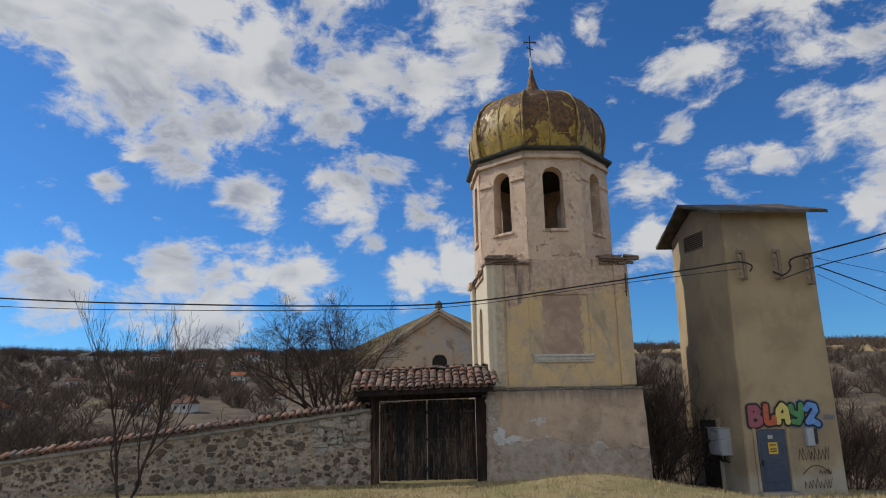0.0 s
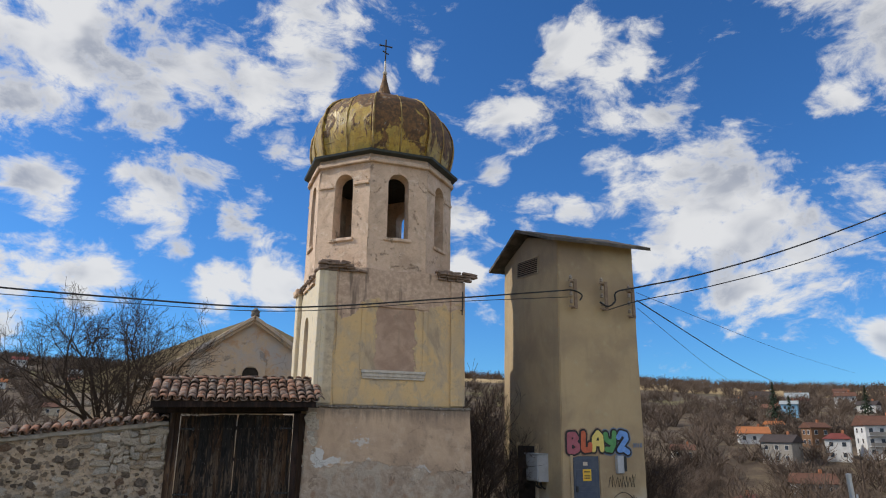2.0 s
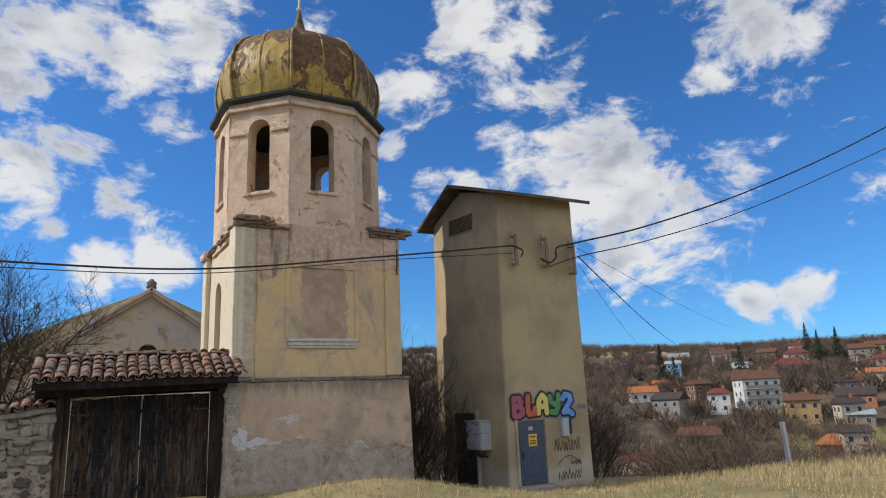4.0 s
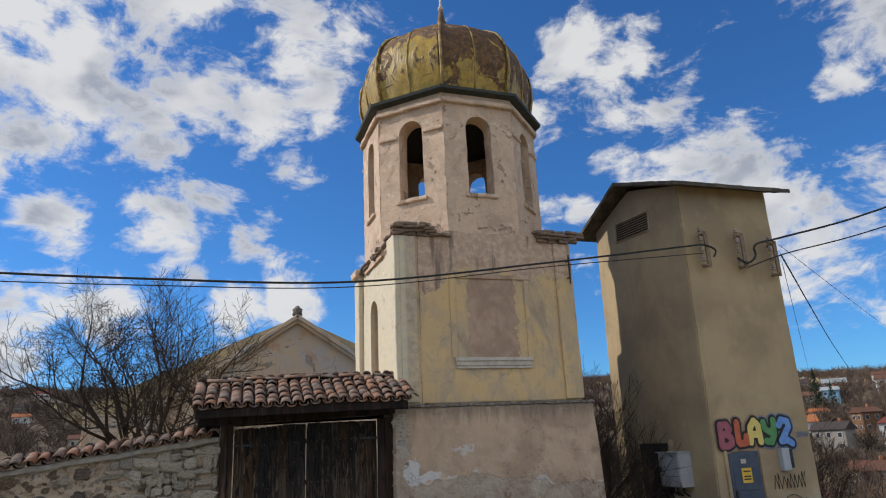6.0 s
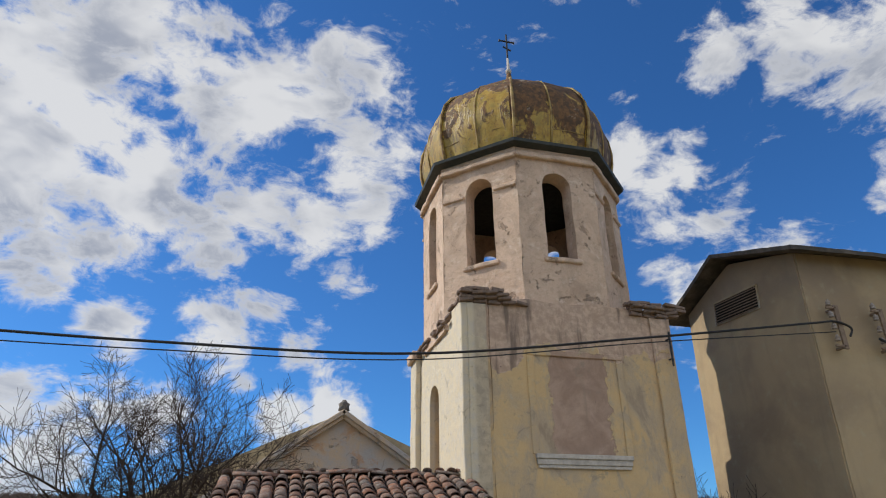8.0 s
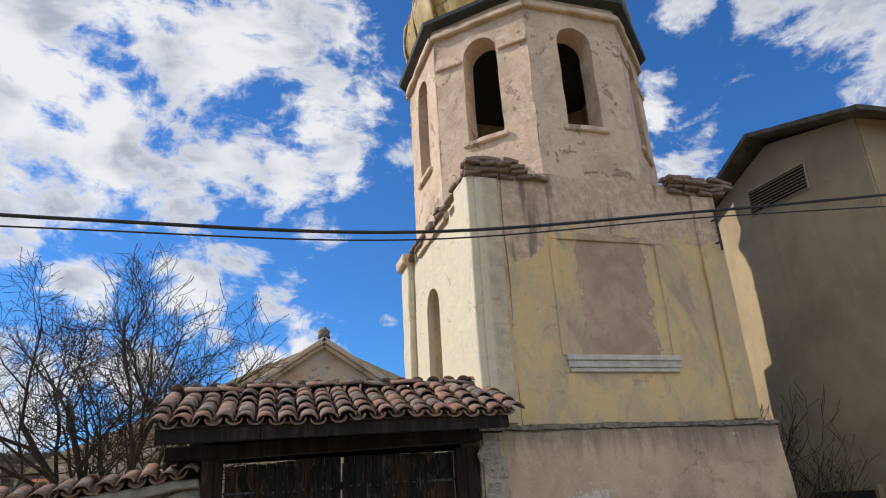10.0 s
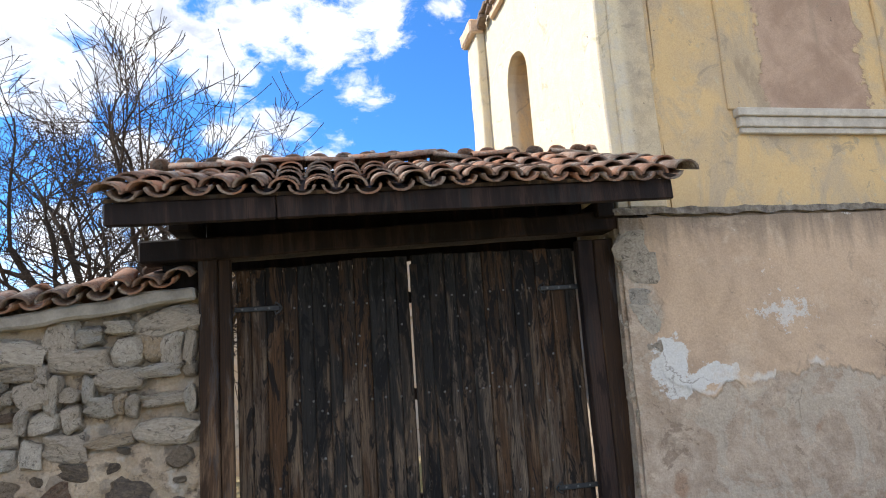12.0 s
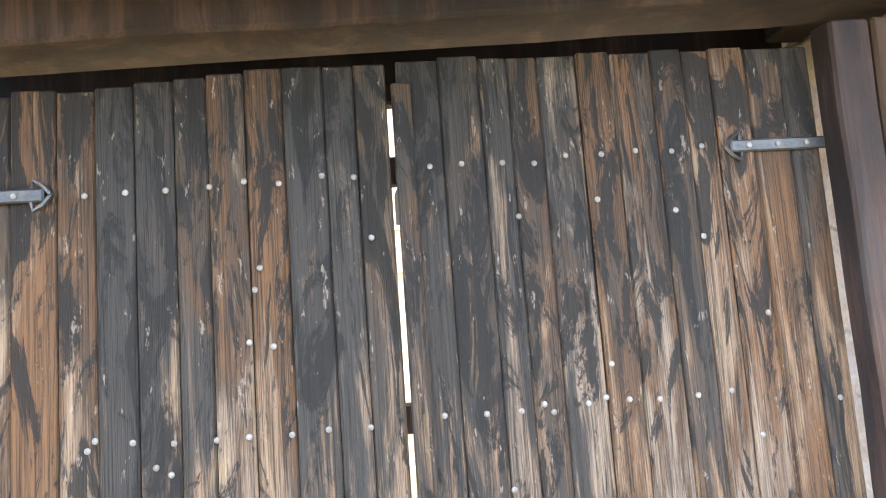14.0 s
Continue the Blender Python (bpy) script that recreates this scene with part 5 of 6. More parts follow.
def build_cabinet():
    part("body", box(-0.34, 0.02, -0.42, 0.42, 0.50, 1.28, 0.012), M_GREYBOX, cabinet)
    d = part("cabinet_door", box(-0.36, -0.342, -0.39, 0.39, 0.53, 1.25, 0.006), M_GREYBOX, cabinet)
    part("latch", box(-0.385, -0.36, 0.28, 0.34, 0.84, 0.96, 0.006), M_IRON, d)
    part("rain_lip", box(-0.40, 0.02, -0.45, 0.45, 1.28, 1.305, 0.006), M_GREYBOX, cabinet)
    for y in (-0.2, 0.05, 0.2):
        part("conduit", tube([(-0.16, y, 0.5), (-0.16, y, 0.38), (-0.06, y, 0.30), (0.06, y, 0.28)], 0.025, 6), M_CABLE, cabinet)


build_cabinet()


# ---------------------------------------------------------------- graffiti
def letters(text, size, fat, depth, mat, m, name, parent, shear=0.0):
    cu = bpy.data.curves.new(name, "FONT")
    cu.body, cu.size, cu.offset, cu.extrude, cu.shear = text, size, fat, depth, shear
    cu.align_x = "CENTER"
    ob = bpy.data.objects.new(name, cu)
    scene.collection.objects.link(ob)
    me = bpy.data.meshes.new_from_object(ob.evaluated_get(bpy.context.evaluated_depsgraph_get()))
    bpy.data.objects.remove(ob)
    me.materials.clear()
    me.materials.append(mat)
    o = new(name, me)
    o.parent = parent
    o.matrix_basis = m
    return o


def spray(name, c0, c1):
    return simple(name, c0, c1, 0.55, 7.0)


graffiti = thing("graffiti", pose(10.28, SY0 - 0.032, 1.36), "colourful spray-painted word graffiti on a rendered wall", "graffiti")
M_BLACK = spray("black_spray", (0.012, 0.010, 0.012), (0.02, 0.016, 0.016))
M_HALO = spray("halo_spray", (0.24, 0.13, 0.08), (0.33, 0.24, 0.15))
M_HALO2 = spray("blue_halo_spray", (0.10, 0.15, 0.26), (0.20, 0.21, 0.23))


def ribbon(strokes, width, y):
    """Rounded flat strokes in x and z, as sprayed lines."""
    bm = bmesh.new()
    count = 0
    for pts in strokes:
        pts = [Vector((a, 0, b)) for a, b in pts]
        for i, (a, b) in enumerate(zip(pts, pts[1:])):
            d = (b - a).normalized()
            n = Vector((-d.z, 0, d.x)) * width / 2
            base = math.atan2(n.z, n.x)
            loop = [a + Vector((math.cos(base + math.pi * k / 6), 0, math.sin(base + math.pi * k / 6))) * width / 2 for k in range(7)]
            loop += [b + Vector((math.cos(base + math.pi + math.pi * k / 6), 0, math.sin(base + math.pi + math.pi * k / 6))) * width / 2 for k in range(7)]
            count += 1
            f = bm.faces.new([bm.verts.new(v + Vector((0, y - 0.0006 * count, 0))) for v in loop])
            r = bmesh.ops.extrude_face_region(bm, geom=[f])
            bmesh.ops.translate(bm, vec=(0, 0.0008, 0), verts=[v for v in r["geom"] if isinstance(v, bmesh.types.BMVert)])
    bmesh.ops.recalc_face_normals(bm, faces=bm.faces)
    return bm


STROKES = {
    "b": [[(-0.13, 0.04), (-0.12, 0.50)], [(-0.12, 0.50), (0.05, 0.50), (0.11, 0.40), (0.03, 0.30), (-0.1, 0.28)], [(0.03, 0.29), (0.14, 0.20), (0.13, 0.08), (0.0, 0.03), (-0.13, 0.04)]],
    "l": [[(-0.08, 0.52), (-0.10, 0.10), (-0.06, 0.05), (0.12, 0.07), (0.13, 0.20)]],
    "a": [[(-0.14, 0.05), (-0.10, 0.38), (0.02, 0.52), (0.12, 0.42), (0.14, 0.05)], [(-0.10, 0.22), (0.12, 0.22)]],
    "y": [[(-0.14, 0.50), (-0.12, 0.36), (0.0, 0.28), (0.12, 0.32)], [(0.15, 0.54), (0.12, 0.22), (0.02, 0.06), (-0.12, 0.08)]],
    "z": [[(-0.13, 0.44), (-0.04, 0.56), (0.12, 0.52), (0.14, 0.40), (-0.12, 0.08)], [(-0.12, 0.08), (0.05, 0.10), (0.17, 0.02)]],
}
for ch, x, col0, col1, halo in (("b", -0.80, (0.36, 0.10, 0.13), (0.28, 0.07, 0.09), M_HALO), ("l", -0.38, (0.55, 0.12, 0.045), (0.42, 0.09, 0.04), M_HALO), ("a", 0.0, (0.72, 0.58, 0.16), (0.66, 0.50, 0.13), M_HALO), ("y", 0.42, (0.10, 0.30, 0.10), (0.07, 0.23, 0.07), M_HALO2), ("z", 0.84, (0.16, 0.33, 0.68), (0.11, 0.24, 0.58), M_HALO2)):
    m = pose(x, 0, 0.02 + 0.02 * math.cos(x * 4))
    for nm, wd, y, mt in (("halo", 0.33, 0.010, halo), ("outline", 0.265, 0.004, M_BLACK), ("letter", 0.155, -0.010, spray("spray_" + ch, col0, col1))):
        part(nm, ribbon(STROKES[ch], wd, y), mt, graffiti).matrix_basis = m
letters("2018", 0.16, 0.006, 0.001, M_HALO2, pose(1.36, -0.001, 0.16, 90, 0, 0), "date", graffiti)

tags = thing("graffiti_tag", pose(11.08, SY0 - 0.03, 0), "thin black spray-painted scribbles on a rendered wall", "graffiti")
rng = random.Random(3)
for row, (z, h, n, wd) in enumerate(((0.40, 0.36, 9, 0.95), (-0.36, 0.28, 8, 0.85), (0.02, 0.16, 5, 0.4))):
    pts = []
    for k in range(n * 2):
        pts.append((-wd / 2 + wd * k / (n * 2) + rng.uniform(-0.03, 0.03) + (0.25 if row == 2 else 0), 0, z + (h if k % 2 else 0) * rng.uniform(0.55, 1.0)))
    part("stroke", tube(pts, 0.010, 4), M_BLACK, tags)
part("stroke", tube([(-0.42 + 0.09 * k, 0, 0.02 + 0.24 * math.sin(math.pi * k / 9)) for k in range(10)], 0.009, 4), M_BLACK, tags)


# ---------------------------------------------------------------- church behind the gate
church = thing("church", pose(0, 0, 0), "low plastered church with a moulded gable and a pale tiled roof", "church")


def build_church():
    ax, ay = 0.80, 32.0
    part("wall", box(-6.4, 8.0, ay + 0.4, 50, -4.0, 3.25, 0.03, 0.8, 0.02, 1), M_CHURCH, church)
    # pediment wall
    bm = prism([(ax - 4.6, 2.6), (ax + 4.6, 2.6), (ax + 4.6, 3.55), (ax, 6.62), (ax - 4.6, 3.55)], ay + 0.2, ay + 0.6)
    part("gable_wall", bm, M_CHURCH, church)
    for s in (-1, 1):
        length = math.hypot(5.0, 3.35)
        ang = math.degrees(math.atan2(3.35, 5.0))
        for k, (dz, dy, th) in enumerate(((-0.02, 0.0, 0.16), (-0.20, 0.10, 0.12))):
            bm = box(0, length, dy, 0.5, -th, 0.0, 0.02)
            ob = part("rake_moulding", bm, M_CHURCH, church)
            ob.matrix_basis = pose(ax, ay - 0.1, 6.80 + dz, 0, 0, 0) @ pose(0, 0, 0, 0, ang, 0) if s > 0 else pose(ax, ay - 0.1, 6.80 + dz) @ pose(0, 0, 0, 0, 180 - ang, 0) @ Matrix.Diagonal((1, 1, -1, 1))
    # small round-arched window in the gable
    bm = arched_wall(0.62, 0.62, 3.5, 4.75, 0.7, 3.6, 4.55, 0.12, 0.62)
    ob = part("window_surround", bm, M_CHURCH, church)
    ob.matrix_basis = pose(ax, ay + 0.1, 0)
    part("window_dark", box(ax - 0.36, ax + 0.36, ay + 0.17, ay + 0.21, 3.62, 4.5), M_DARK, church)
    # hipped roof: front plane, two sides
    back = (ax, 52.0, 6.75)
    a, b, c, d = (-7.1, 32.5, 3.12), (8.7, 32.5, 3.12), (8.7, 52.0, 3.12), (-7.1, 52.0, 3.12)
    apex = (ax, ay + 1.0, 6.72)
    for pts in ((a, b, apex), (b, c, back, apex), (d, a, apex, back)):
        bm = bmesh.new()
        f = bm.faces.new([bm.verts.new(p) for p in pts])
        r = bmesh.ops.extrude_face_region(bm, geom=[f])
        bmesh.ops.translate(bm, vec=(0, 0, 0.12), verts=[v for v in r["geom"] if isinstance(v, bmesh.types.BMVert)])
        bmesh.ops.recalc_face_normals(bm, faces=bm.faces)
        dice(bm, 0.9)
        roughen(bm, 0.04, 1.2)
        part("roof", bm, M_CHROOF, church)
    part("finial", lathe([(0.2, 6.75), (0.17, 6.88), (0.2, 6.98), (0.1, 7.06), (0.06, 7.12)], 8), M_LEDGE, church, smooth=True).matrix_basis = pose(ax, ay + 0.1, 0)


build_church()


# ---------------------------------------------------------------- bare trees
def branches(seed, height, levels, spread, fork, sides=4, lean=(0, 0, 0), first=0.25, thick=0.03, shoots=3, upward=0.25, stem=-1, fine=0.0022):
    """Vertices and faces of a leafless tree: tapering limbs that fork down to twigs."""
    rng = random.Random(seed)
    verts, faces = [], []
    trunk = []

    def limb(p, d, length, r0, r1, lev):
        k = max(3, sides - lev // 2) if lev < levels - 1 else 3
        n = 6 if lev < 2 else (4 if lev < levels - 1 else 3)
        pts = [p.copy()]
        q, dd = p.copy(), d.copy()
        for i in range(n):
            dd = (dd + Vector((rng.uniform(-1, 1), rng.uniform(-1, 1), rng.uniform(-0.8, 1.0))) * 0.22 + Vector((0, 0, upward * 0.12))).normalized()
            q = q + dd * (length / n)
            pts.append(q.copy())
        base = len(verts)
        for i, a in enumerate(pts):
            dirv = (pts[min(i + 1, n)] - pts[max(i - 1, 0)]).normalized()
            s = dirv.cross(Vector((0.3, 0.2, 1) if abs(dirv.z) < 0.9 else (1, 0, 0))).normalized()
            u = s.cross(dirv)
            r = r0 + (r1 - r0) * i / n
            for j in range(k):
                an = 2 * math.pi * j / k
                verts.append(tuple(a + (s * math.cos(an) + u * math.sin(an)) * r))
        for i in range(n):
            for j in range(k):
                (trunk if lev <= stem else faces).append((base + i * k + j, base + i * k + (j + 1) % k, base + (i + 1) * k + (j + 1) % k, base + (i + 1) * k + j))
        if lev >= levels:
            return
        m = fork + (1 if rng.random() < 0.5 else 0)
        for c in range(m):
            frac = min(0.999, (first if lev == 0 else 0.22) + (1 - (first if lev == 0 else 0.22)) * (c + rng.uniform(0.3, 1.0)) / m)
            i = min(n - 1, int(frac * n))
            org = pts[i].lerp(pts[i + 1], frac * n - i)
            dirv = (pts[i + 1] - pts[i]).normalized()
            side = Vector((rng.uniform(-1, 1), rng.uniform(-1, 1), rng.uniform(-0.8, 0.9)))
            side = (side - dirv * side.dot(dirv)).normalized()
            ang = radians(rng.uniform(32, 68)) * spread
            nd = (dirv * math.cos(ang) + side * math.sin(ang) + Vector((0, 0, upward * 0.3))).normalized()
            rr = r0 + (r1 - r0) * frac
            limb(org, nd, length * rng.uniform(0.48, 0.74) * (1.15 - 0.35 * frac), rr * 0.68, max(fine, rr * 0.25), lev + 1)

    for s in range(shoots):
        a = 2 * math.pi * s / max(1, shoots) + rng.uniform(-0.4, 0.4)
        out = Vector((math.cos(a), math.sin(a), 0)) * (0.0 if shoots == 1 else spread * 0.8)
        limb(Vector((math.cos(a) * 0.05 * (shoots > 1), math.sin(a) * 0.05 * (shoots > 1), -0.15)), (Vector((0, 0, 1)) + out * rng.uniform(0.5, 1.1) + Vector(lean)).normalized(), height * 0.62, height * thick * rng.uniform(0.75, 1.1), height * thick * 0.5, 0)
    return (verts, faces) if stem < 0 else (verts, faces, trunk)


def branch_mesh(mat, *args, **kw):
    """Meshes of the trunk with its main limbs, and of the crown of twigs."""
    v, f, t = branches(*args, stem=1, **kw)
    out = []
    for name, faces in (("trunk", t), ("crown", f)):
        used = sorted({i for face in faces for i in face})
        index = {o: n for n, o in enumerate(used)}
        me = bpy.data.meshes.new(name)
        me.from_pydata([v[i] for i in used], [], [tuple(index[i] for i in face) for face in faces])
        me.materials.append(mat)
        for pl in me.polygons:
            pl.use_smooth = True
        out.append(me)
    return out


def tree(name, meshes, m, label, category="tree", group=""):
    t = thing(name, m, label, category, group)
    for me in meshes:
        share(me.name.split(".")[0], me, t, Matrix())
    return t


APPLE = branch_mesh(M_BARK, 23, 5.6, 4, 0.95, 5, sides=6, thick=0.0155, shoots=5, first=0.30, upward=0.16, fine=0.0046)
tree("bare_tree", APPLE, pose(-3.15, 25.3, 0.2, 0, 0, 20) @ Matrix.Scale(1.12, 4), "leafless spreading fruit tree behind a tiled stone wall")
SAPLING = branch_mesh(M_TWIG, 5, 5.0, 3, 0.55, 6, sides=5, thick=0.009, shoots=2, first=0.15, upward=0.8, fine=0.0042)
tree("bare_sapling", SAPLING, pose(-7.45, 17.8, land(-7.45, 17.8), 0, 0, 0), "leafless slender sapling in front of a stone wall")
BUSH = [branch_mesh(M_TWIG, 40 + k, 3.1, 3, 0.8, 4, sides=4, thick=0.009, shoots=7, first=0.12, upward=0.35, fine=0.004) for k in range(3)]
for k, (x, y, s, a) in enumerate(((7.25, 21.6, 1.2, 10), (7.9, 23.4, 1.45, 130), (8.3, 22.0, 0.9, 220), (7.1, 24.2, 1.6, 60), (6.95, 20.6, 0.7, 300), (8.2, 25.6, 1.65, 20), (7.4, 22.6, 1.2, 75))):
    tree("bare_shrub", BUSH[k % 3], pose(x, y, land(x, y) - 0.3, 0, 0, a) @ Matrix.Scale(s, 4), "dense leafless brown shrub between two buildings", "shrub", "shrubs beside the tower")
for k, (x, y, s, a) in enumerate(((13.2, 22.5, 1.2, 0), (14.0, 25.0, 1.4, 90), (12.9, 20.8, 0.8, 200), (16.0, 26.0, 1.2, 40), (19.0, 27.5, 1.1, 150))):
    tree("bare_shrub", BUSH[(k + 1) % 3], pose(x, y, land(x, y) - 0.4, 0, 0, a) @ Matrix.Scale(s, 4), "leafless brown shrub on a slope", "shrub", "shrubs on the slope")
for k, (x, y, s, a) in enumerate(((-14.5, 25.5, 1.5, 0), (-17.5, 27, 1.7, 80), (-12.0, 30, 1.3, 140), (-20.5, 26, 1.8, 200), (-9.5, 29, 1.1, 310), (-23.5, 31, 2.1, 50), (-7.5, 28.5, 0.8, 10), (-16.5, 34, 1.6, 240))):
    tree("bare_shrub", BUSH[k % 3], pose(x, y, land(x, y) - 0.3, 0, 0, a) @ Matrix.Scale(s, 4), "tall leafless brown shrub behind a stone wall", "shrub", "shrubs behind the wall")

LOWBUSH = [branches(60 + k, 3.0, 2, 0.9, 5, sides=3, thick=0.014, shoots=7, first=0.2, upward=0.3, fine=0.009) for k in range(4)]


def scrub(name, count, area, size, label, thickness=2.2, seed=1):
    """Many leafless bushes as one sheet of scrub."""
    rng = random.Random(seed)
    vs, fs, base = [], [], 0
    arrays = [np.array(v) for v, f in LOWBUSH]
    farr = [np.array(f) for v, f in LOWBUSH]
    made = 0
    while made < count:
        d = area[0] + (area[1] - area[0]) * rng.random() ** 0.8
        a = radians(rng.uniform(area[2], area[3]))
        x, y = 2 + d * math.sin(a), 8 + d * math.cos(a)
        if noise.noise(Vector((x * 0.03, y * 0.03, 9))) < rng.uniform(-0.6, 0.25):
            continue
        k = rng.randrange(4)
        s = rng.uniform(*size)
        th = rng.uniform(0, 6.28)
        c, sn = math.cos(th), math.sin(th)
        p = arrays[k] * s
        q = np.stack([p[:, 0] * c - p[:, 1] * sn + x, p[:, 0] * sn + p[:, 1] * c + y, p[:, 2] * 0.9 + land(x, y) - 0.2], 1)
        vs.append(q)
        fs.append(farr[k] + base)
        base += len(q)
        made += 1
    me = bpy.data.meshes.new(name)
    me.from_pydata(np.concatenate(vs).tolist(), [], np.concatenate(fs).tolist())
    me.materials.append(M_SCRUB)
    return tagged(new(name, me), label, "scrub", kind="stuff")


scrub("scrub", 1000, (26, 130, -42, 66), (0.9, 2.0), "leafless brown scrub on the valley slope", seed=2)
FARBUSH = [branches(80 + k, 2.8, 1, 0.9, 5, sides=3, thick=0.025, shoots=8, first=0.2, upward=0.3, fine=0.022) for k in range(4)]
LOWBUSH = FARBUSH
scrub("woodland", 3600, (120, 430, -44, 68), (1.2, 2.8), "leafless brown woodland on the far hillside", seed=3)
scrub("ridge_woodland", 900, (405, 440, -44, 68), (1.8, 3.2), "dark leafless tree belt along the ridge", seed=4)


# ---------------------------------------------------------------- conifers
def conifer_mesh(seed, h):
    rng = random.Random(seed)
    verts, faces = [], []
    for i in range(520):
        z = h * (0.08 + 0.92 * rng.random())
        r = (h - z) / h * h * 0.24 * rng.uniform(0.35, 1.1)
        a = rng.uniform(0, 6.283)
        w = 0.13 + 0.25 * (h - z) / h
        p = Vector((math.cos(a) * r, math.sin(a) * r, z))
        o = Vector((math.cos(a), math.sin(a), -0.55)) * w * 1.8
        t = Vector((-math.sin(a), math.cos(a), 0)) * w * 0.8
        b = len(verts)
        verts += [tuple(p - t), tuple(p + t), tuple(p + o), tuple(p + Vector((0, 0, w)))]
        faces += [(b, b + 1, b + 2), (b, b + 3, b + 1)]
    me = bpy.data.meshes.new("crown")
    me.from_pydata(verts, [], faces)
    me.materials.append(M_NEEDLE)
    return me


M_NEEDLE = simple("needles", (0.018, 0.03, 0.018), (0.035, 0.05, 0.026), 0.9, 3)
CONIFER = conifer_mesh(3, 11.0)
for x, y, s in ((138, 145, 1.1), (212, 152, 1.1), (191, 128, 1.05), (150, 152, 0.7), (176, 150, 0.8), (203, 142, 0.9)):
    c = thing("conifer", pose(x, y, land(x, y)) @ Matrix.Scale(s, 4), "dark green conifer among village houses", "tree", "village conifers")
    share("crown", CONIFER, c, Matrix())
    part("trunk", tube([(0, 0, -1.0), (0, 0, 9.5)], 0.2, 6, 0.2), M_BARK, c)


# ---------------------------------------------------------------- village houses
def paint(name, c):
    return simple(name, c, tuple(v * 0.8 for v in c), 0.9, 0.8)


WALLS = {"white": paint("white_house", (0.62, 0.60, 0.56)), "ochre": paint("ochre_house", (0.50, 0.31, 0.14)), "brick": paint("brick_house", (0.42, 0.17, 0.085)), "grey": paint("grey_house", (0.30, 0.27, 0.23)), "brown": paint("brown_house", (0.20, 0.11, 0.06)), "blue": paint("blue_house", (0.25, 0.46, 0.62)), "yellow": paint("yellow_house", (0.58, 0.46, 0.22)), "beige": paint("beige_house", (0.50, 0.42, 0.31))}
ROOFS = {"brown": paint("brown_roof", (0.15, 0.075, 0.05)), "orange": paint("orange_roof", (0.40, 0.15, 0.06)), "red": paint("red_roof", (0.19, 0.055, 0.045)), "dark": paint("dark_roof", (0.07, 0.055, 0.05)), "pale": paint("pale_roof", (0.33, 0.36, 0.36))}
M_PANE = simple("window_glass", (0.03, 0.035, 0.045), (0.05, 0.06, 0.07), 0.15, 2)


def house(x, y, w, storeys, wall, roof, turn, hip=False, group="village houses"):
    z = land(x, y) - 0.4
    small = 0.70
    d = w * 0.75
    h = storeys * 2.7 + 0.6
    t = thing("house", pose(x, y, z, 0, 0, turn) @ Matrix.Scale(small, 4), f"{wall} {('one', 'two', 'three')[storeys - 1]}-storey village house with a {roof} tiled roof", "house", group)
    part("wall", box(-w / 2, w / 2, -d / 2, d / 2, -2.5, h, 0.05), WALLS[wall], t)
    rh = w * 0.24
    o = 0.45
    bm = bmesh.new()
    inset = d * 0.42 if hip else 0.0
    base = [(-w / 2 - o, -d / 2 - o, h - 0.12), (w / 2 + o, -d / 2 - o, h - 0.12), (w / 2 + o, d / 2 + o, h - 0.12), (-w / 2 - o, d / 2 + o, h - 0.12)]
    lo = [bm.verts.new(p) for p in base]
    up = [bm.verts.new((p[0], p[1], p[2] + 0.14)) for p in base]
    r0, r1 = bm.verts.new((-w / 2 - o + inset, 0, h + rh)), bm.verts.new((w / 2 + o - inset, 0, h + rh))
    bm.faces.new(lo[::-1])
    for i in range(4):
        bm.faces.new([lo[i], lo[(i + 1) % 4], up[(i + 1) % 4], up[i]])
    bm.faces.new([up[0], up[1], r1, r0])
    bm.faces.new([up[2], up[3], r0, r1])
    bm.faces.new([up[1], up[2], r1])
    bm.faces.new([up[3], up[0], r0])
    rf = part("roof", bm, ROOFS[roof], t)
    part("chimney", box(w * 0.18, w * 0.18 + 0.6, 0.3, 0.9, h + rh * 0.4, h + rh + 0.8, 0.03), WALLS["brick"], rf)
    n = max(2, int(w / 2.6))
    for s in range(storeys):
        for i in range(n):
            cx = -w / 2 + w * (i + 0.5) / n
            zc = 1.9 + s * 2.7
            win = part("window", box(cx - 0.55, cx + 0.55, -d / 2 - 0.06, -d / 2 + 0.02, zc - 0.65, zc + 0.65, 0.02), WALLS["white"], t)
            part("pane", box(cx - 0.46, cx + 0.46, -d / 2 - 0.075, -d / 2 - 0.055, zc - 0.56, zc + 0.56), M_PANE, win)
        for cy in (-d * 0.22, d * 0.22):
            zc = 1.9 + s * 2.7
            win = part("window", box(-w / 2 - 0.06, -w / 2 + 0.02, cy - 0.5, cy + 0.5, zc - 0.65, zc + 0.65, 0.02), WALLS["white"], t)
            part("pane", box(-w / 2 - 0.075, -w / 2 - 0.055, cy - 0.42, cy + 0.42, zc - 0.56, zc + 0.56), M_PANE, win)
    if storeys == 3:
        for s in (1, 2):
            b = part("balcony", box(-w * 0.45, w * 0.45, -d / 2 - 1.2, -d / 2, 2.7 * s + 0.45, 2.7 * s + 0.62, 0.03), WALLS["white"], t)
            part("balcony_rail", box(-w * 0.45, w * 0.45, -d / 2 - 1.2, -d / 2 - 1.12, 2.7 * s + 0.62, 2.7 * s + 1.5, 0.02), WALLS["grey"], b)
    return t


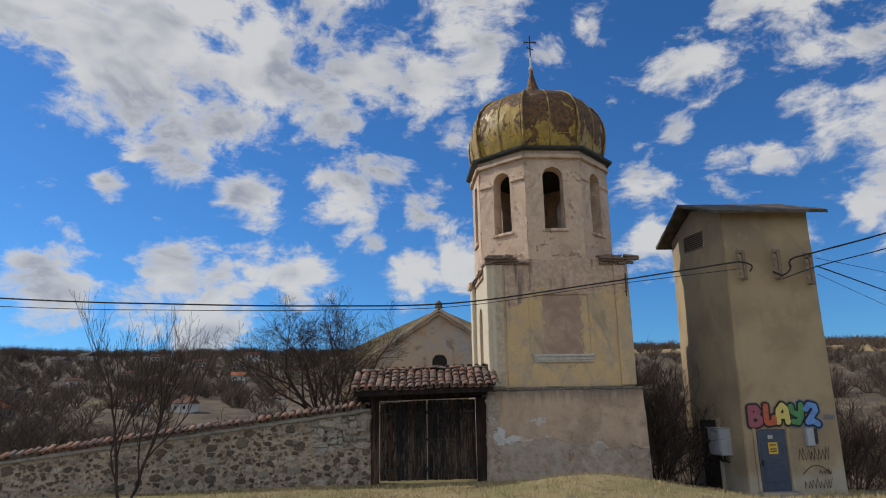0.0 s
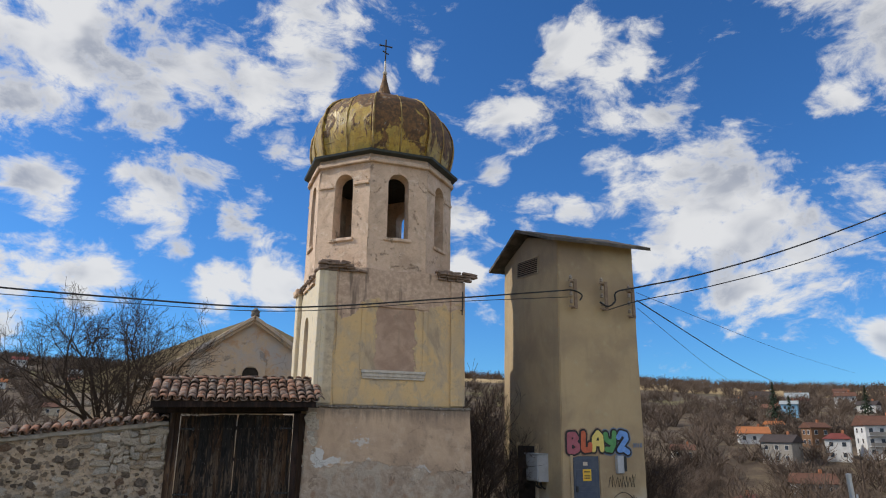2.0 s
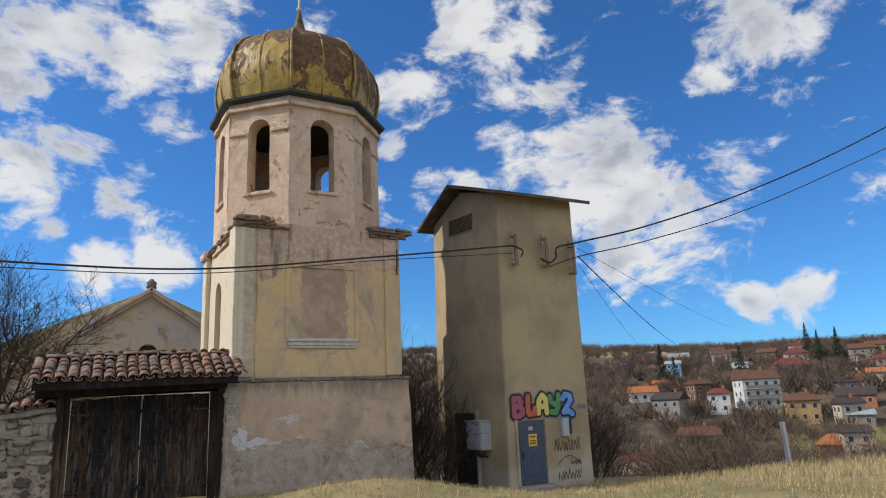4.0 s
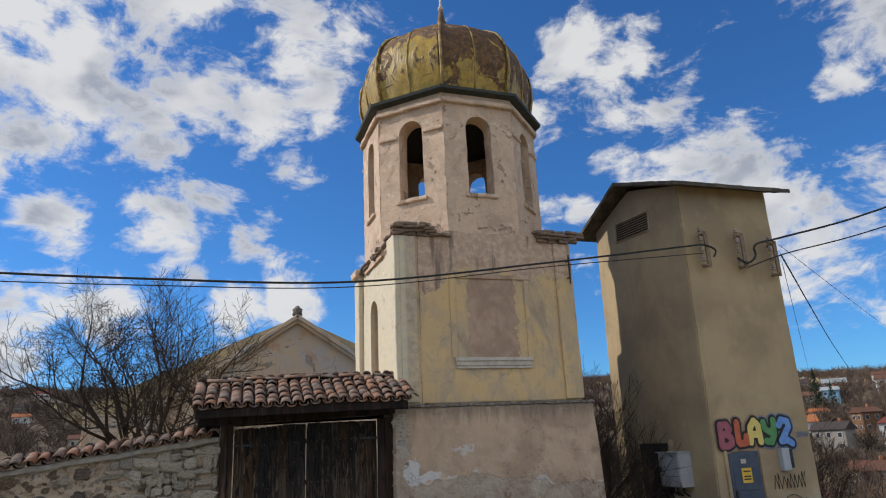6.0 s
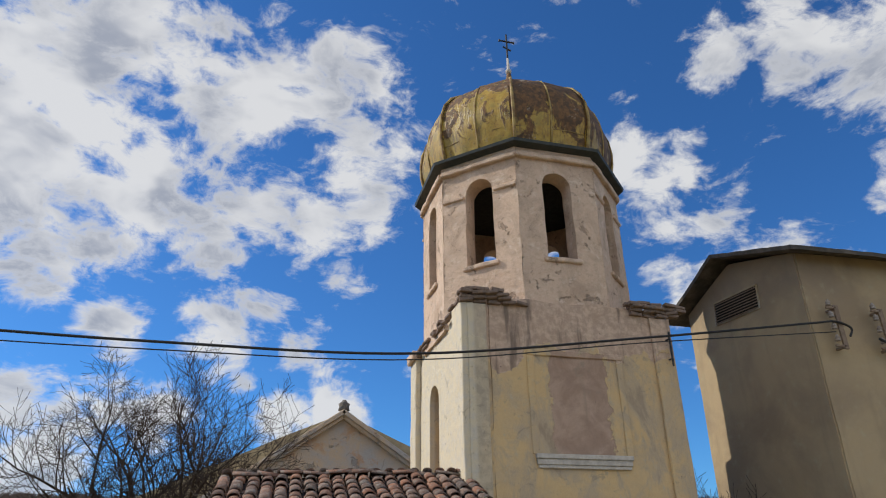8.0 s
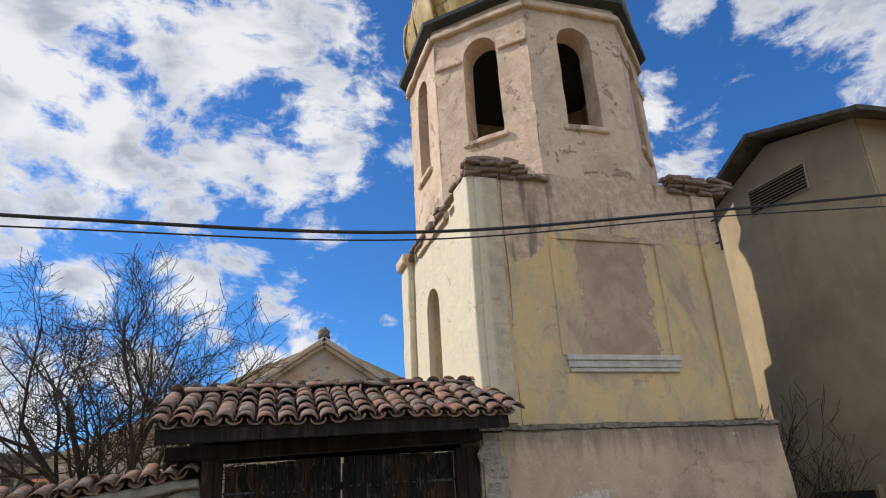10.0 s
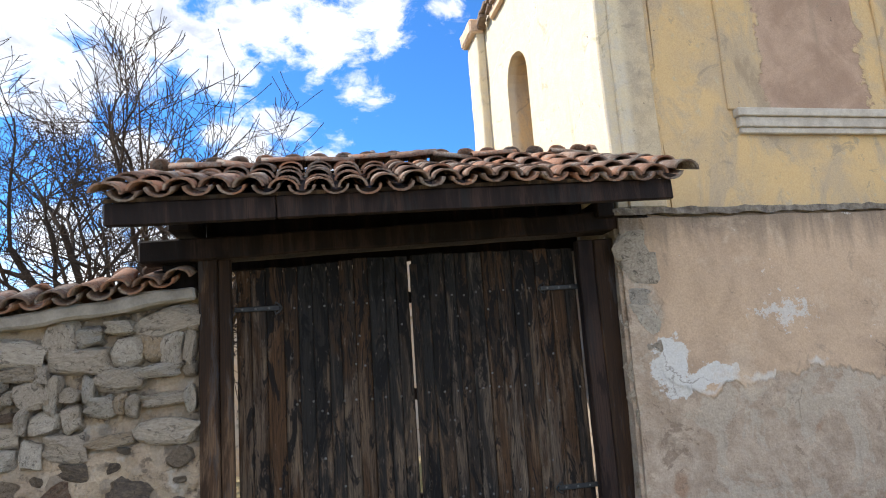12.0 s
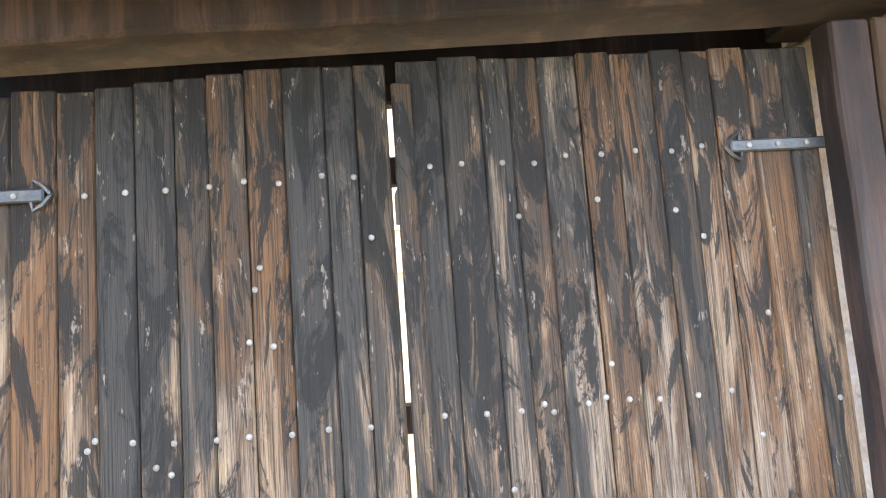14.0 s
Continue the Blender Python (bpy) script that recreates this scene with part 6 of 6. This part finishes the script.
for row in (
    (118, 99, 10.5, 3, "white", "brown", -30), (113, 86, 7.8, 2, "ochre", "brown", -45, True), (99, 70.5, 8.6, 1, "brick", "orange", -50, True),
    (91, 90, 8.6, 1, "grey", "brown", -30), (75, 87, 7.6, 1, "beige", "red", 20), (103, 110, 4.2, 1, "white", "pale", -40),
    (111, 124, 8.6, 1, "white", "orange", -35), (117, 113, 6.0, 2, "brown", "brown", -10), (191, 170, 8, 2, "white", "brown", -40),
    (162, 164, 6.5, 2, "blue", "pale", -50),
):
    house(*row)
for row in (
    (193, 189, 5, 1, "beige", "red", -20), (194, 154, 8, 2, "brown", "brown", -60), (177, 134, 13, 1, "white", "red", -40, True),
    (190, 141, 9, 2, "beige", "red", -45, True), (222, 163, 6.5, 2, "white", "red", -30), (185, 157, 7.5, 1, "white", "dark", -70),
    (180, 206, 5, 1, "white", "dark", -20), (190, 208, 5, 1, "white", "brown", -20), (202, 128, 9, 2, "grey", "brown", -50),
    (212, 129, 8, 2, "yellow", "brown", -55),
):
    house(*row)
for row in (
    (183, 115, 9, 1, "white", "brown", -55, True), (165, 102, 7, 1, "beige", "orange", -55), (142, 96, 5.5, 1, "grey", "dark", -40),
    (128, 85, 9, 1, "brick", "dark", -60), (209, 207, 11, 1, "white", "pale", -40), (205, 221, 12, 1, "grey", "dark", -40),
    (219, 196, 7, 2, "white", "brown", -40), (115, 77, 6, 1, "grey", "pale", -50), (62, 70, 6, 1, "brick", "orange", -20),
    (88, 118, 6, 1, "beige", "brown", -30),
):
    house(*row)
for row in (
    (-101, 308, 9, 1, "white", "brown", 20), (-82, 329, 8, 2, "white", "red", 10), (-85, 232, 6, 1, "beige", "brown", 30), (-56, 308, 7, 1, "white", "pale", 5),
    (-110, 281, 7, 1, "beige", "brown", 20), (-79, 293, 8, 1, "grey", "dark", 15), (-111, 220, 6, 1, "white", "brown", 40), (-40, 200, 7, 1, "beige", "brown", 0),
    (-70, 260, 7, 1, "white", "orange", 12), (-48, 262, 7, 2, "white", "brown", -8), (-128, 330, 9, 1, "white", "brown", 24),
):
    house(*row, group="hillside houses")


rng = random.Random(17)
for k in range(12):
    d, a = rng.uniform(95, 235), radians(rng.uniform(36, 64))
    house(2 + d * math.sin(a), 8 + d * math.cos(a), rng.uniform(5, 8.5), rng.choice((1, 1, 2)), rng.choice(("white", "beige", "grey", "white")), rng.choice(("brown", "red", "dark", "orange", "brown")), rng.uniform(-70, -10), rng.random() < 0.4)
for k in range(14):
    d, a = rng.uniform(120, 330), radians(rng.uniform(-34, -3))
    house(2 + d * math.sin(a), 8 + d * math.cos(a), rng.uniform(5, 9), rng.choice((1, 1, 2)), rng.choice(("white", "beige", "grey", "white")), rng.choice(("brown", "orange", "dark", "brown")), rng.uniform(-30, 40), rng.random() < 0.4, group="hillside houses")
for x, y in ((134, 95), (160, 125), (120, 104), (196, 140), (90, 80), (150, 90)):
    pole = thing("utility_pole", pose(x, y, land(x, y) - 0.5), "tall grey utility pole among village houses", "pole", "village poles")
    part("shaft", tube([(0, 0, 0), (0, 0, 8.5)], 0.11, 6, 0.6), M_BARK, pole)
    part("crossarm", box(-0.7, 0.7, -0.05, 0.05, 7.9, 8.0, 0.01), M_BARK, pole)

# ---------------------------------------------------------------- overhead cables
def catmull(pts, n=10):
    pts = [Vector(p) for p in pts]
    out = []
    for i in range(len(pts) - 1):
        p0, p1, p2, p3 = pts[max(i - 1, 0)], pts[i], pts[i + 1], pts[min(i + 2, len(pts) - 1)]
        for k in range(n):
            t = k / n
            out.append(0.5 * ((2 * p1) + (p2 - p0) * t + (2 * p0 - 5 * p1 + 4 * p2 - p3) * t * t + (3 * p1 - p0 - 3 * p2 + p3) * t ** 3))
    out.append(pts[-1])
    return out


def cable(points, radius, label):
    tagged(finish("overhead_cable", tube(catmull(points), radius, 6), M_CABLE), label, "cable", "overhead cables")


cable([(-26, 19.3, 6.3), (-12, 19.3, 5.31), (-7, 19.3, 5.07), (-3, 19.3, 4.96), (1, 19.3, 4.99), (5.36, 19.3, 5.53), (8.9, 19.3, 6.03), (9.5, 19.28, 6.10), (9.82, 19.26, 5.98), (9.75, 19.26, 5.80)], 0.023, "thick black overhead cable sagging to a wall insulator")
cable([(-26, 19.32, 5.95), (-12, 19.32, 5.08), (-7, 19.32, 4.90), (-3, 19.32, 4.84), (1, 19.32, 4.89), (5.36, 19.32, 5.44), (9.5, 19.32, 5.90)], 0.011, "thin overhead wire sagging to a wall insulator")
cable([(10.45, 19.28, 5.80), (10.72, 19.26, 5.68), (10.98, 19.26, 5.86), (11.05, 19.25, 6.16), (11.9, 19.2, 6.38), (14.4, 18.95, 7.02), (18.5, 18.4, 8.4), (24.2, 17.5, 10.8), (34, 16, 15.5)], 0.028, "thick black overhead cable rising from a wall insulator")
cable([(10.75, 19.3, 5.58), (11.9, 19.2, 5.95), (14.4, 18.95, 6.55), (18.5, 18.4, 7.8), (24.0, 17.5, 10.0), (34, 16, 14.2)], 0.018, "thin black overhead wire rising from a wall insulator")
for dz, e in ((0.0, (57.5, 60, 7.2)), (-0.25, (52.5, 60, 6.6)), (0.25, (68, 60, 9.0))):
    cable([(11.8, 19.3, 5.95 + dz), tuple(Vector((11.8, 19.3, 5.55 + dz)).lerp(Vector(e), 0.33)), tuple(Vector((11.8, 19.3, 5.35 + dz)).lerp(Vector(e), 0.66)), e], 0.02 if dz == 0 else 0.008, "black overhead wire dropping into the valley")


# ---------------------------------------------------------------- posts and grass
for x, y, h, w in ((17.6, 17.6, 1.6, 0.06), (20.2, 17.2, 0.75, 0.05), (18.6, 18.3, 1.2, 0.03)):
    p = thing("concrete_post", pose(x, y, land(x, y) - 0.1, 0, -3, 0), "leaning pale concrete fence post in dry grass", "post", "fence posts")
    part("shaft", box(-w, w, -w, w, 0, h, 0.015, 0.2, 0.01, 4), WALLS["white"], p)


def grass(count, seed=6):
    rng = random.Random(seed)
    verts, faces = [], []
    for _ in range(count):
        x, y = rng.uniform(-10, 20), 9.5 + 10.1 * rng.random()
        if y > 19.45 and -14 < x < 6.6:
            continue
        if noise.noise(Vector((x * 0.9, y * 0.9, 3))) < rng.uniform(-0.5, 0.3):
            continue
        h = rng.uniform(0.04, 0.13) * (1.8 if x > 11 else 1.0)
        z = land(x, y) - 0.01
        a = rng.uniform(0, 6.283)
        w = rng.uniform(0.005, 0.012)
        lx, ly = rng.uniform(-0.06, 0.06), rng.uniform(-0.06, 0.06)
        b = len(verts)
        verts += [(x - w * math.cos(a), y - w * math.sin(a), z), (x + w * math.cos(a), y + w * math.sin(a), z), (x + lx, y + ly, z + h)]
        faces.append((b, b + 1, b + 2))
    me = bpy.data.meshes.new("grass")
    me.from_pydata(verts, [], faces)
    me.materials.append(M_STRAW)
    tagged(new("grass", me), "dry straw-coloured winter grass tufts", "grass", kind="stuff")


M_STRAW = material("straw", lambda g, c: (g.mix(g.island(), (0.30, 0.23, 0.11), (0.52, 0.42, 0.22)), 0.9, None, 0.0))
grass(60000)
